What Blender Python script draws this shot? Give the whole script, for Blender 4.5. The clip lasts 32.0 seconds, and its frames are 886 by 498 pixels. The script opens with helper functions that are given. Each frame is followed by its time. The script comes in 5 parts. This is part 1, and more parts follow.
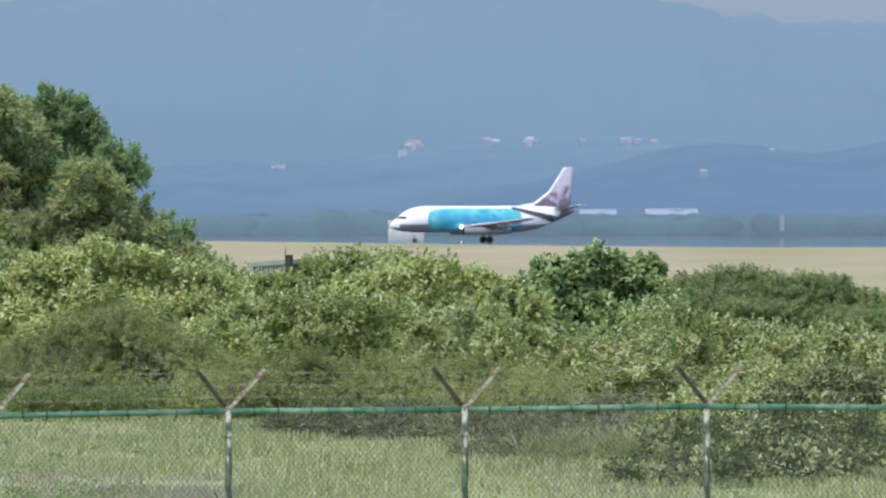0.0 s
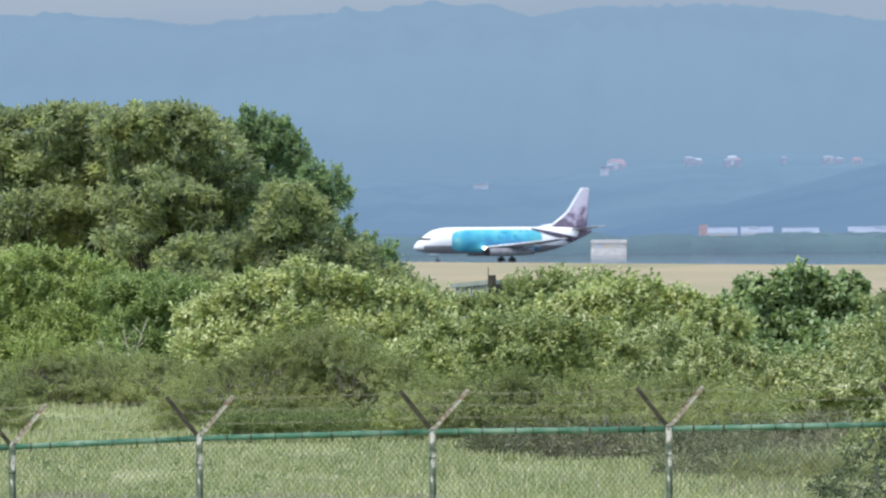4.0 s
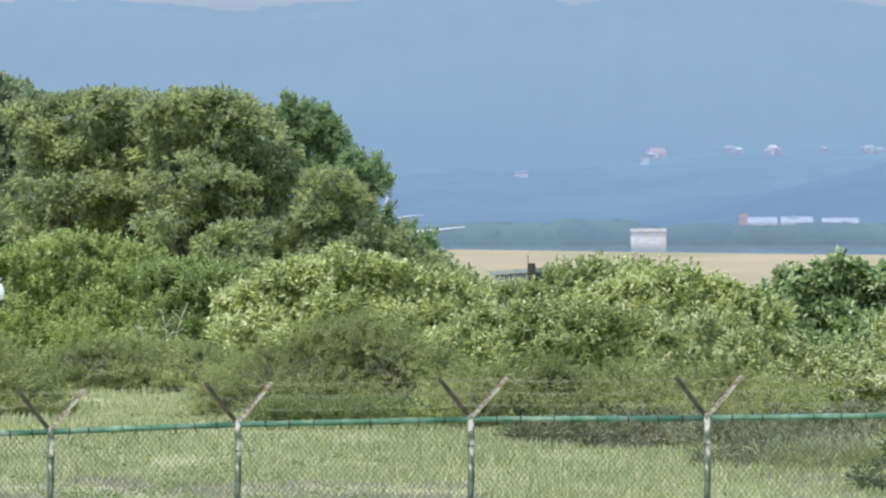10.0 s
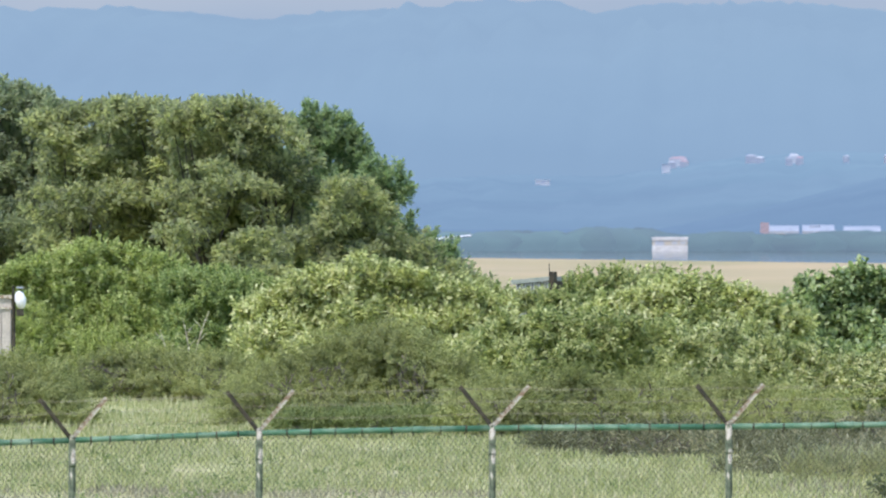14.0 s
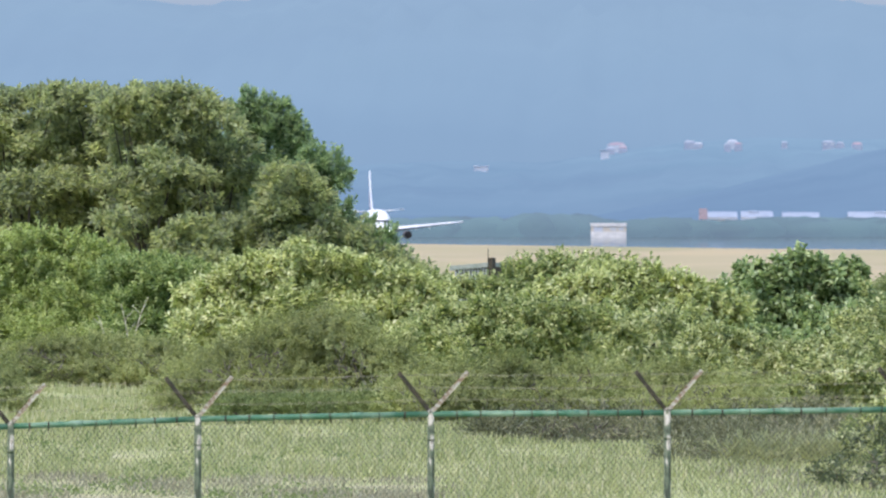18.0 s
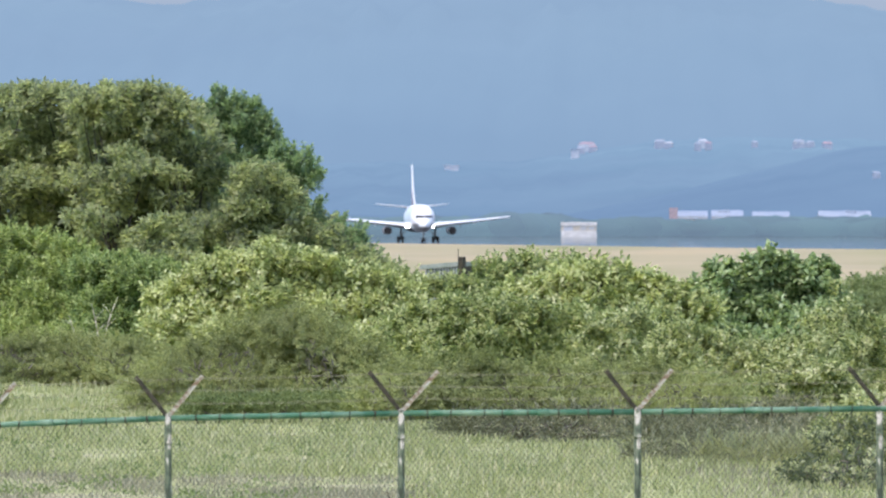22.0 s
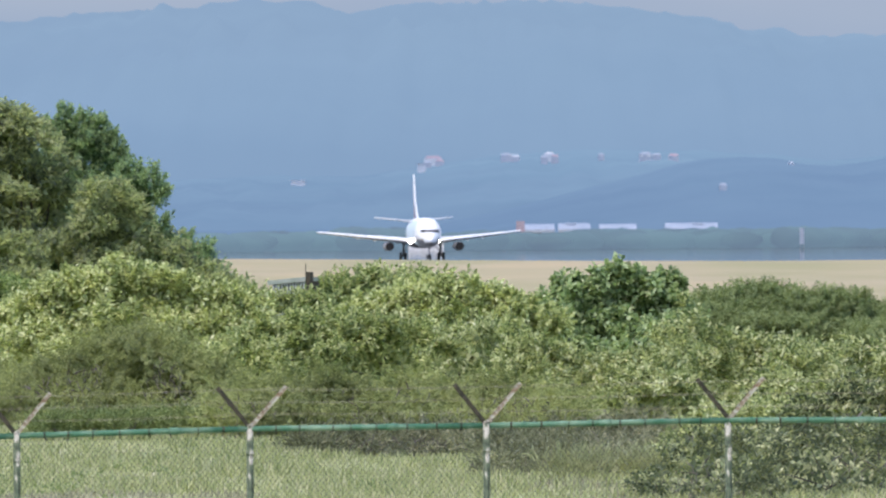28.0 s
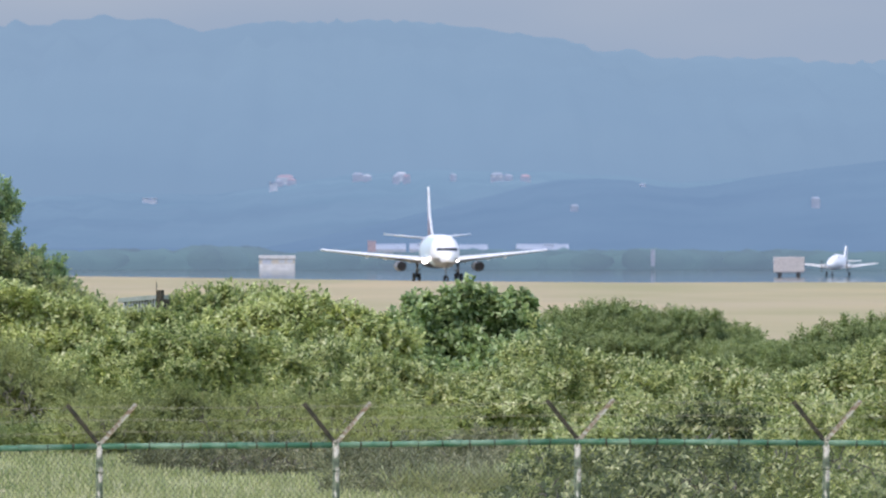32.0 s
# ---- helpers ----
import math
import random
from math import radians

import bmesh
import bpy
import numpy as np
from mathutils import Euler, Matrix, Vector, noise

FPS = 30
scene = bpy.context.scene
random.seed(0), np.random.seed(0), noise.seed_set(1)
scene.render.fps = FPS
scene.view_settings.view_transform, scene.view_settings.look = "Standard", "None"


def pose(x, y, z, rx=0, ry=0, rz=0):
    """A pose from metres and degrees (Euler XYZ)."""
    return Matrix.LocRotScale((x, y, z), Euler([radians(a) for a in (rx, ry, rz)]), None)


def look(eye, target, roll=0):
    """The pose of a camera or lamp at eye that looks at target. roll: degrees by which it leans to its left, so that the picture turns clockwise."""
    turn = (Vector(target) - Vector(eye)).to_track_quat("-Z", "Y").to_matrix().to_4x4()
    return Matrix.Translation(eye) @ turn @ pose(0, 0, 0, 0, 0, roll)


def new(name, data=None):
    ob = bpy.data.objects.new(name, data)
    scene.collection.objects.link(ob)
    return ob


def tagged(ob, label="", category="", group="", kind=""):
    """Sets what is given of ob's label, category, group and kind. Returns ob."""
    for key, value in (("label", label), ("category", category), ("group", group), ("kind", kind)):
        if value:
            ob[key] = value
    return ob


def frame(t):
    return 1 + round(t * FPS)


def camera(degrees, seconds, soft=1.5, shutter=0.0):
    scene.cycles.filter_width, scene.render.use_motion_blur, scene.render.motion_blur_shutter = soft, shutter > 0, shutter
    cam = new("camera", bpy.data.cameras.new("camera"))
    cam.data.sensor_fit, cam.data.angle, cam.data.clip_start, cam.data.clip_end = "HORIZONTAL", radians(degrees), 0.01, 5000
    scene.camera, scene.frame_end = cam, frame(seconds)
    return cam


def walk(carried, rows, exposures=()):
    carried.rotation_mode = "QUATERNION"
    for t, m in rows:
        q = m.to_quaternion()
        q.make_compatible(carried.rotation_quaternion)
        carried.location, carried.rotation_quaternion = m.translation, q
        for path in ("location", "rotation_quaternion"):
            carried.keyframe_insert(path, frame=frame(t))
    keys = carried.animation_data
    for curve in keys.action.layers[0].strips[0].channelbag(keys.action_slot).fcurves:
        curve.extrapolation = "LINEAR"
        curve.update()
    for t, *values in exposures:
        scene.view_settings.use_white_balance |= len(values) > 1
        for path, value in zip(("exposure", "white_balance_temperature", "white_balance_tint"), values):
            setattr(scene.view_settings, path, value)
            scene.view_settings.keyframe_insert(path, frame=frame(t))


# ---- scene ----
# Plan: the camera stands on a bank 5 m above the airfield and pans with a long lens.
# Fence about 158 m out, thicket 240 to 480 m, airfield grass to 1.65 km,
# runway 1.6 to 2.3 km, far scrub and terminal 2.4 km, hills from 3 km.
UNIT = 22000.0          # bearing units in one radian
EYE = Vector((0.0, 0.0, 5.0))
LEVEL = 370.0           # drop reading of the level horizon

FOV = 2 * math.degrees(math.atan(784 / UNIT))
cam = camera(FOV, 32.0, 2.05)
# a 500 mm lens, sharp on the near thicket; the far airfield is soft
cam.data.dof.use_dof = True
cam.data.dof.focus_distance = 265.0
cam.data.dof.aperture_fstop = 10.5

PATH = [
    (0, 0.0002, -0.1849, 0.00),
    (0.5, -0.1492, -0.1789, 0.00),
    (1, -0.2466, -0.1928, 0.00),
    (1.5, -0.3838, -0.2225, 0.00),
    (2, -0.4907, -0.2002, 0.00),
    (2.5, -0.5876, -0.1396, -0.30),
    (3, -0.8175, -0.1029, -0.25),
    (3.5, -0.8691, -0.0928, -0.34),
    (5.5, -1.0444, -0.0839, -0.35),
    (6, -1.0338, -0.0784, -0.37),
    (6.5, -1.0552, -0.0680, -0.48),
    (7, -1.0923, -0.0752, 0.00),
    (7.5, -1.1397, -0.0994, 0.00),
    (8, -1.1528, -0.1271, 0.00),
    (8.5, -1.1979, -0.1549, 0.00),
    (9, -1.2007, -0.1442, 0.00),
    (9.5, -1.1412, -0.1433, 0.00),
    (10, -1.1174, -0.1461, 0.00),
    (10.5, -1.1070, -0.1518, 0.00),
    (11, -1.0833, -0.1668, 0.00),
    (11.5, -1.0960, -0.1789, 0.00),
    (12, -1.1841, -0.1710, 0.00),
    (12.5, -1.1694, -0.1583, 0.00),
    (13, -1.2297, -0.1481, 0.00),
    (13.5, -1.2571, -0.1287, 0.00),
    (14, -1.2163, -0.1072, 0.00),
    (14.5, -1.0512, -0.1040, 0.00),
    (16.5, -1.0290, -0.1591, 0.00),
    (17, -1.0170, -0.1673, 0.00),
    (17.5, -0.9986, -0.1778, 0.00),
    (18, -0.9333, -0.1714, 0.00),
    (18.5, -1.0198, -0.1726, 0.00),
    (19, -1.0608, -0.1704, 0.00),
    (19.5, -1.0529, -0.1686, 0.00),
    (20, -1.0558, -0.1714, 0.00),
    (20.5, -1.0569, -0.1779, 0.00),
    (21, -0.9559, -0.1780, 0.00),
    (21.5, -0.8827, -0.1792, 0.00),
    (22, -0.7965, -0.1752, 0.00),
    (22.5, -0.8047, -0.1889, -0.37),
    (23, -0.8061, -0.1922, -0.36),
    (23.5, -0.7503, -0.1845, -0.36),
    (24, -0.6097, -0.2293, -0.36),
    (24.5, -0.5276, -0.3068, -0.36),
    (25, -0.4944, -0.2738, -0.36),
    (25.5, -0.4560, -0.1592, -0.28),
    (26, -0.4005, -0.1112, -0.26),
    (26.5, -0.2496, -0.1038, -0.37),
    (28.5, -0.0535, -0.1161, -0.43),
    (29, 0.0823, -0.1226, -0.16),
    (29.5, 0.0730, -0.1253, 0.00),
    (30, 0.1476, -0.1187, 0.00),
    (30.5, 0.1674, -0.0948, 0.00),
    (31, 0.3429, -0.0348, 0.00),
    (31.5, 0.4041, -0.0229, 0.00),
    (32, 0.5942, -0.0227, 0.00),
]


def aim(turn, tilt, roll):
    """Camera pose: degrees to the right of the zero bearing, degrees above level, degrees of lean to the left."""
    a, e = radians(turn), radians(tilt)
    return look(EYE, EYE + Vector((math.sin(a) * math.cos(e), math.cos(a) * math.cos(e), math.sin(e))) * 100, roll)


# the camera's own exposure and white balance drift as the dark trees fill the picture
walk(cam, [(t, aim(a, e, r)) for t, a, e, r in PATH], [(0.0, 0.77, 6550, 10), (3.5, 0.87, 6550, 10), (6.0, 0.91, 6550, 11.2), (9.0, 1.04, 6560, 12.2), (13.0, 1.07, 6600, 14.7), (19.0, 1.05, 6600, 15.7), (26.0, 0.98, 6590, 16.2), (29.0, 0.89, 6600, 16.2), (32.0, 0.83, 6590, 16.2)])

# ---- light ----
SUN_EL, SUN_AZ = 60.0, 211.0     # degrees; azimuth clockwise from the view's axis
world = bpy.data.worlds.new("world")
scene.world = world
world.use_nodes = True
wn, wl = world.node_tree.nodes, world.node_tree.links
sky = wn.new("ShaderNodeTexSky")
sky.sky_type = "NISHITA"
sky.sun_disc = False
sky.sun_elevation = radians(SUN_EL)
sky.sun_rotation = radians(SUN_AZ)
sky.air_density, sky.dust_density, sky.ozone_density = 1.0, 1.0, 1.5
wn["Background"].inputs[1].default_value = 0.15
wl.new(sky.outputs[0], wn["Background"].inputs[0])
sun = new("sun", bpy.data.lights.new("sun", "SUN"))
sun.data.energy = 1.7
sun.data.angle = radians(0.53)
sun.data.color = (1.0, 0.95, 0.86)
sd = Vector((math.sin(radians(SUN_AZ)) * math.cos(radians(SUN_EL)), math.cos(radians(SUN_AZ)) * math.cos(radians(SUN_EL)), math.sin(radians(SUN_EL))))
sun.matrix_world = look(sd * 300, (0, 0, 0))


# ---- materials ----
def mat(name, rough=0.6, metal=0.0, color=(0.5, 0.5, 0.5)):
    m = bpy.data.materials.new(name)
    m.use_nodes = True
    b = m.node_tree.nodes["Principled BSDF"]
    b.inputs["Roughness"].default_value = rough
    b.inputs["Metallic"].default_value = metal
    b.inputs["Base Color"].default_value = (*color, 1)
    return m


def node(m, kind, **values):
    n = m.node_tree.nodes.new(kind)
    for key, value in values.items():
        n.inputs[key].default_value = value
    return n


def join(m, a, b):
    m.node_tree.links.new(a, b)


def bsdf(m):
    return m.node_tree.nodes["Principled BSDF"]


def ramp(m, source, stops):
    r = m.node_tree.nodes.new("ShaderNodeValToRGB")
    e = r.color_ramp.elements
    while len(e) < len(stops):
        e.new(0.5)
    for k, (p, c) in zip(e, stops):
        k.position, k.color = p, (*c, 1)
    join(m, source, r.inputs[0])
    return r.outputs[0]


def mixed(m, fac, a, b, how="MIX"):
    n = m.node_tree.nodes.new("ShaderNodeMix")
    n.data_type, n.blend_type = "RGBA", how
    for v, socket in ((fac, n.inputs[0]), (a, n.inputs[6]), (b, n.inputs[7])):
        if hasattr(v, "is_linked"):
            join(m, v, socket)
        else:
            socket.default_value = v if isinstance(v, float) else (*v, 1)
    return n.outputs[2]


def calc(m, how, a, b=0.0):
    n = m.node_tree.nodes.new("ShaderNodeMath")
    n.operation = how
    for v, socket in ((a, n.inputs[0]), (b, n.inputs[1])):
        if hasattr(v, "is_linked"):
            join(m, v, socket)
        else:
            socket.default_value = v
    return n.outputs[0]


def node_clamp(m, value):
    n = m.node_tree.nodes.new("ShaderNodeClamp")
    join(m, value, n.inputs[0])
    return n.outputs[0]


def grain(m, scale, detail=4.0, space="Object", stretch=(1, 1, 1)):
    t = m.node_tree.nodes.new("ShaderNodeTexCoord")
    p = m.node_tree.nodes.new("ShaderNodeMapping")
    p.inputs["Scale"].default_value = stretch
    n = node(m, "ShaderNodeTexNoise", Scale=scale, Detail=detail)
    join(m, t.outputs[space], p.inputs[0])
    join(m, p.outputs[0], n.inputs["Vector"])
    return n.outputs["Fac"]


def worn(name, base, other, scale, rough=0.6, metal=0.0, bump=0.0, lo=0.4, hi=0.65, stretch=(1, 1, 1)):
    """Two-tone surface: broad patches of the other tone over the base, with fine grain."""
    m = mat(name, rough, metal)
    big = ramp(m, grain(m, scale, 5, stretch=stretch), [(lo, base), (hi, other)])
    fine = ramp(m, grain(m, scale * 9, 3, stretch=stretch), [(0.3, (0.78, 0.78, 0.78)), (0.7, (1.1, 1.1, 1.1))])
    join(m, mixed(m, 1.0, big, fine, "MULTIPLY"), bsdf(m).inputs["Base Color"])
    if bump:
        b = node(m, "ShaderNodeBump", Strength=bump, Distance=0.02)
        join(m, grain(m, scale * 9, 4), b.inputs["Height"])
        join(m, b.outputs[0], bsdf(m).inputs["Normal"])
    return m


def leafy(name, stops, rough=0.5, sheer=0.48, drifts=0.6, patch=0.5):
    """Leaf surface: tone differs leaf by leaf and in broad drifts; some light passes through."""
    m = mat(name, rough)
    geo = m.node_tree.nodes.new("ShaderNodeNewGeometry")
    drift = calc(m, "MULTIPLY", calc(m, "SUBTRACT", grain(m, patch, 3), 0.5), drifts)
    key = calc(m, "ADD", calc(m, "MULTIPLY", geo.outputs["Random Per Island"], 0.62), calc(m, "ADD", drift, 0.18))
    tone = ramp(m, key, stops)
    join(m, tone, bsdf(m).inputs["Base Color"])
    bsdf(m).inputs["Specular IOR Level"].default_value = 0.35
    tr = m.node_tree.nodes.new("ShaderNodeBsdfTranslucent")
    join(m, mixed(m, 1.0, tone, (1.08, 1.12, 0.75), "MULTIPLY"), tr.inputs["Color"])
    mx = m.node_tree.nodes.new("ShaderNodeMixShader")
    mx.inputs[0].default_value = sheer
    out = m.node_tree.nodes["Material Output"]
    join(m, bsdf(m).outputs[0], mx.inputs[1])
    join(m, tr.outputs[0], mx.inputs[2])
    join(m, mx.outputs[0], out.inputs[0])
    return m


FAR_GLOW = 0.542          # emission strength of the haze painted into far land; the sky backdrop shares it


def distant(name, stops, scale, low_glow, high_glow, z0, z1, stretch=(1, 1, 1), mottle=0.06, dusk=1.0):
    """Far land as a plain backdrop: the haze of kilometres of bright sea air is painted in as emission, which fades
    upwards into the colour behind it.
    """
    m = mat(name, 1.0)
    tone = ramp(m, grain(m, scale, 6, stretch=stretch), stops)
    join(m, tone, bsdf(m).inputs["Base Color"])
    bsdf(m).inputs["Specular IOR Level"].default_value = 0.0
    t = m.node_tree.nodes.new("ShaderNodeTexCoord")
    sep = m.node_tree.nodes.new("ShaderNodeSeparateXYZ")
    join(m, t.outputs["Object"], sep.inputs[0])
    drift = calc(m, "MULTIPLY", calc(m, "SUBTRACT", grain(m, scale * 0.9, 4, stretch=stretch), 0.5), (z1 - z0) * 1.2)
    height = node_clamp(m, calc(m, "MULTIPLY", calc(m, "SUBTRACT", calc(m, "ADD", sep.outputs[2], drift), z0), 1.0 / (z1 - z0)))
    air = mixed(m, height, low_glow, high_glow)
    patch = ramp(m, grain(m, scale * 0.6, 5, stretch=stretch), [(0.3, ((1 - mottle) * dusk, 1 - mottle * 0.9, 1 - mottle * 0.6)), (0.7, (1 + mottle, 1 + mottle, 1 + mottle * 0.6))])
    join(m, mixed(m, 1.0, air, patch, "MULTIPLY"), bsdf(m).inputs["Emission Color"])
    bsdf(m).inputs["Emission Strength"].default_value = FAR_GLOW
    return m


# ---- building helpers ----
def spot(u, v, d):
    """The place d metres out at bearing u and drop v."""
    return Vector(((u - 784) / UNIT * d, d, EYE.z - (v - LEVEL) / UNIT * d))


def thing(name, label, category, m=None, group="", kind=""):
    ob = new(name)
    ob.empty_display_size = 0.3
    if m is not None:
        ob.matrix_world = m
    return tagged(ob, label, category, group, kind)


def raw(name, verts, faces, material, parent=None, label="", smooth=False):
    me = bpy.data.meshes.new(name)
    me.from_pydata(verts, [], faces)
    me.materials.append(material)
    if smooth:
        me.shade_smooth()
    ob = new(name, me)
    ob.parent = parent
    if label:
        ob["label"] = label
    return ob


def part(name, bm, material, parent=None, label="", smooth=False, at=None):
    me = bpy.data.meshes.new(name)
    bmesh.ops.recalc_face_normals(bm, faces=bm.faces)
    bm.to_mesh(me)
    bm.free()
    for one in material if isinstance(material, (list, tuple)) else [material]:
        me.materials.append(one)
    if smooth:
        me.shade_smooth()
    ob = new(name, me)
    ob.parent = parent
    if at is not None:
        ob.matrix_basis = at
    if label:
        ob["label"] = label
    return ob


def box(bm, x0, x1, y0, y1, z0, z1, bevel=0.0, m=None):
    r = bmesh.ops.create_cube(bm, size=1.0)
    bmesh.ops.scale(bm, verts=r["verts"], vec=(x1 - x0, y1 - y0, z1 - z0))
    bmesh.ops.translate(bm, verts=r["verts"], vec=((x0 + x1) / 2, (y0 + y1) / 2, (z0 + z1) / 2))
    if m is not None:
        bmesh.ops.transform(bm, verts=r["verts"], matrix=m)
    if bevel:
        edges = list({e for v in r["verts"] for e in v.link_edges})
        bmesh.ops.bevel(bm, geom=edges, offset=bevel, segments=2, affect="EDGES", profile=0.5)
    return bm


def tube(bm, a, b, r0, r1=None, sides=10, caps=True):
    a, b = Vector(a), Vector(b)
    d = b - a
    m = Matrix.Translation((a + b) / 2) @ d.to_track_quat("Z", "Y").to_matrix().to_4x4()
    bmesh.ops.create_cone(bm, cap_ends=caps, segments=sides, radius1=r0, radius2=r0 if r1 is None else r1, depth=d.length, matrix=m)
    return bm


def loft(rings, caps=True):
    """A skin over rings of equal point counts."""
    bm = bmesh.new()
    made = [[bm.verts.new(p) for p in ring] for ring in rings]
    n = len(made[0])
    for a, b in zip(made, made[1:]):
        for i in range(n):
            bm.faces.new((a[i], a[(i + 1) % n], b[(i + 1) % n], b[i]))
    if caps:
        bm.faces.new(made[0])
        bm.faces.new(made[-1])
    return bm


# ---- surfaces ----
def ground_surface():
    m = mat("meadow_and_field", 0.95)
    geo = m.node_tree.nodes.new("ShaderNodeNewGeometry")
    sep = m.node_tree.nodes.new("ShaderNodeSeparateXYZ")
    join(m, geo.outputs["Position"], sep.inputs[0])
    near = ramp(m, grain(m, 0.25, 5), [(0.35, (0.24, 0.27, 0.11)), (0.5, (0.33, 0.35, 0.16)), (0.68, (0.4, 0.37, 0.23))])
    far = ramp(m, grain(m, 0.012, 6, stretch=(1, 0.22, 1)), [(0.3, (0.285, 0.27, 0.15)), (0.45, (0.35, 0.305, 0.185)), (0.58, (0.375, 0.315, 0.205)), (0.7, (0.3, 0.29, 0.165))])
    far = mixed(m, 1.0, far, ramp(m, grain(m, 0.045, 5, stretch=(1, 0.12, 1)), [(0.32, (0.86, 0.92, 0.84)), (0.52, (1.0, 1.0, 1.0)), (0.7, (1.1, 1.05, 1.0))]), "MULTIPLY")
    step = calc(m, "MULTIPLY", calc(m, "SUBTRACT", sep.outputs[1], 430.0), 0.01)
    step = node_clamp(m, step)
    join(m, mixed(m, step, near, far), bsdf(m).inputs["Base Color"])
    bsdf(m).inputs["Specular IOR Level"].default_value = 0.1
    return m


GROUND = ground_surface()
ASPHALT = worn("runway_asphalt", (0.06, 0.065, 0.07), (0.1, 0.1, 0.1), 0.05, rough=0.05, lo=0.35, hi=0.7)
PAINT_GREEN = worn("chalky_green_paint", (0.045, 0.15, 0.085), (0.25, 0.36, 0.26), 7.0, rough=0.65, bump=0.4, lo=0.42, hi=0.72, stretch=(0.4, 1, 1))
def post_surface():
    """Dull green paint that has flaked to grey metal, most of all towards the post's head."""
    m = mat("flaking_green_post", 0.8)
    t = m.node_tree.nodes.new("ShaderNodeTexCoord")
    sep = m.node_tree.nodes.new("ShaderNodeSeparateXYZ")
    join(m, t.outputs["Object"], sep.inputs[0])
    head = node_clamp(m, calc(m, "MULTIPLY", calc(m, "SUBTRACT", sep.outputs[2], 1.75), 0.6))
    key = calc(m, "ADD", grain(m, 17.0, 5, stretch=(1, 1, 0.35)), calc(m, "MULTIPLY", head, 0.22))
    tone = ramp(m, key, [(0.38, (0.032, 0.042, 0.026)), (0.47, (0.065, 0.095, 0.055)), (0.55, (0.13, 0.145, 0.095)), (0.62, (0.46, 0.44, 0.38)), (0.67, (0.14, 0.12, 0.09)), (0.76, (0.36, 0.34, 0.29)), (0.82, (0.15, 0.14, 0.11))])
    join(m, tone, bsdf(m).inputs["Base Color"])
    b = node(m, "ShaderNodeBump", Strength=0.6, Distance=0.01)
    join(m, key, b.inputs["Height"])
    join(m, b.outputs[0], bsdf(m).inputs["Normal"])
    return m


POST_WORN = post_surface()
RUSTY = worn("rusty_angle_iron", (0.5, 0.48, 0.4), (0.24, 0.16, 0.1), 16.0, rough=0.85, bump=0.5, lo=0.42, hi=0.58)
DARK_IRON = worn("dark_angle_iron", (0.02, 0.02, 0.012), (0.075, 0.062, 0.04), 14.0, rough=0.85, bump=0.4)
WIRE = worn("dull_galvanised_wire", (0.13, 0.15, 0.1), (0.085, 0.1, 0.065), 3.0, rough=0.5)
BARK = worn("grey_bark", (0.06, 0.05, 0.04), (0.11, 0.1, 0.08), 3.0, rough=0.95, bump=0.6)
LEAF_BROAD = leafy("broad_yellow_green_leaf", [(0.2, (0.146, 0.190, 0.084)), (0.45, (0.312, 0.360, 0.158)), (0.62, (0.489, 0.520, 0.273)), (0.82, (0.832, 0.820, 0.567))], 0.42, 0.54, 0.5)
LEAF_PALE = leafy("pale_yellow_green_leaf", [(0.2, (0.200, 0.251, 0.101)), (0.45, (0.400, 0.449, 0.202)), (0.62, (0.590, 0.627, 0.333)), (0.82, (0.840, 0.840, 0.565))], 0.42, 0.54, 0.5)
LEAF_MID = leafy("mid_green_leaf", [(0.2, (0.141, 0.193, 0.078)), (0.45, (0.292, 0.352, 0.145)), (0.62, (0.443, 0.484, 0.233)), (0.82, (0.747, 0.759, 0.458))], 0.42, 0.54, 0.5)
# darker tones: shade inside the low shrubs, put into the leaf colour
LEAF_LOW = leafy("shaded_green_leaf", [(0.3, (0.075, 0.1, 0.05)), (0.5, (0.17, 0.2, 0.095)), (0.66, (0.33, 0.36, 0.18)), (0.84, (0.66, 0.66, 0.43))], 0.5, 0.42, 1.1, 0.9)
LEAF_DARK = leafy("dark_glossy_leaf", [(0.2, (0.118, 0.183, 0.083)), (0.45, (0.260, 0.354, 0.165)), (0.65, (0.401, 0.496, 0.260)), (0.84, (0.732, 0.791, 0.519))], 0.36, 0.48, 0.5)
LEAF_LIME = leafy("fresh_lime_leaf", [(0.2, (0.18, 0.24, 0.085)), (0.45, (0.34, 0.42, 0.16)), (0.65, (0.46, 0.53, 0.225)), (0.84, (0.65, 0.7, 0.37))], 0.45, 0.54, 0.6)
LEAF_GREEN = leafy("deep_green_leaf", [(0.2, (0.11, 0.17, 0.06)), (0.45, (0.23, 0.315, 0.12)), (0.65, (0.36, 0.44, 0.185)), (0.84, (0.56, 0.63, 0.33))], 0.45, 0.52, 0.6)
# tree leaves: dark tones lifted and greyed, haze put into the colour
LEAF_TREE = leafy("olive_canopy_leaf", [(0.15, (0.185, 0.215, 0.155)), (0.4, (0.285, 0.33, 0.185)), (0.62, (0.39, 0.435, 0.235)), (0.84, (0.55, 0.58, 0.35))], 0.6, 0.65, 1.1, 0.8)
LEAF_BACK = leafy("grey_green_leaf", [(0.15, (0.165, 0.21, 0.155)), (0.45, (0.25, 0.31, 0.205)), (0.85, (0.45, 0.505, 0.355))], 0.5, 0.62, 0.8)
LEAF_OLIVE = leafy("feathery_olive_leaf", [(0.15, (0.172, 0.2, 0.095)), (0.45, (0.275, 0.31, 0.138)), (0.8, (0.44, 0.475, 0.225))], 0.75, 0.55, 1.3)
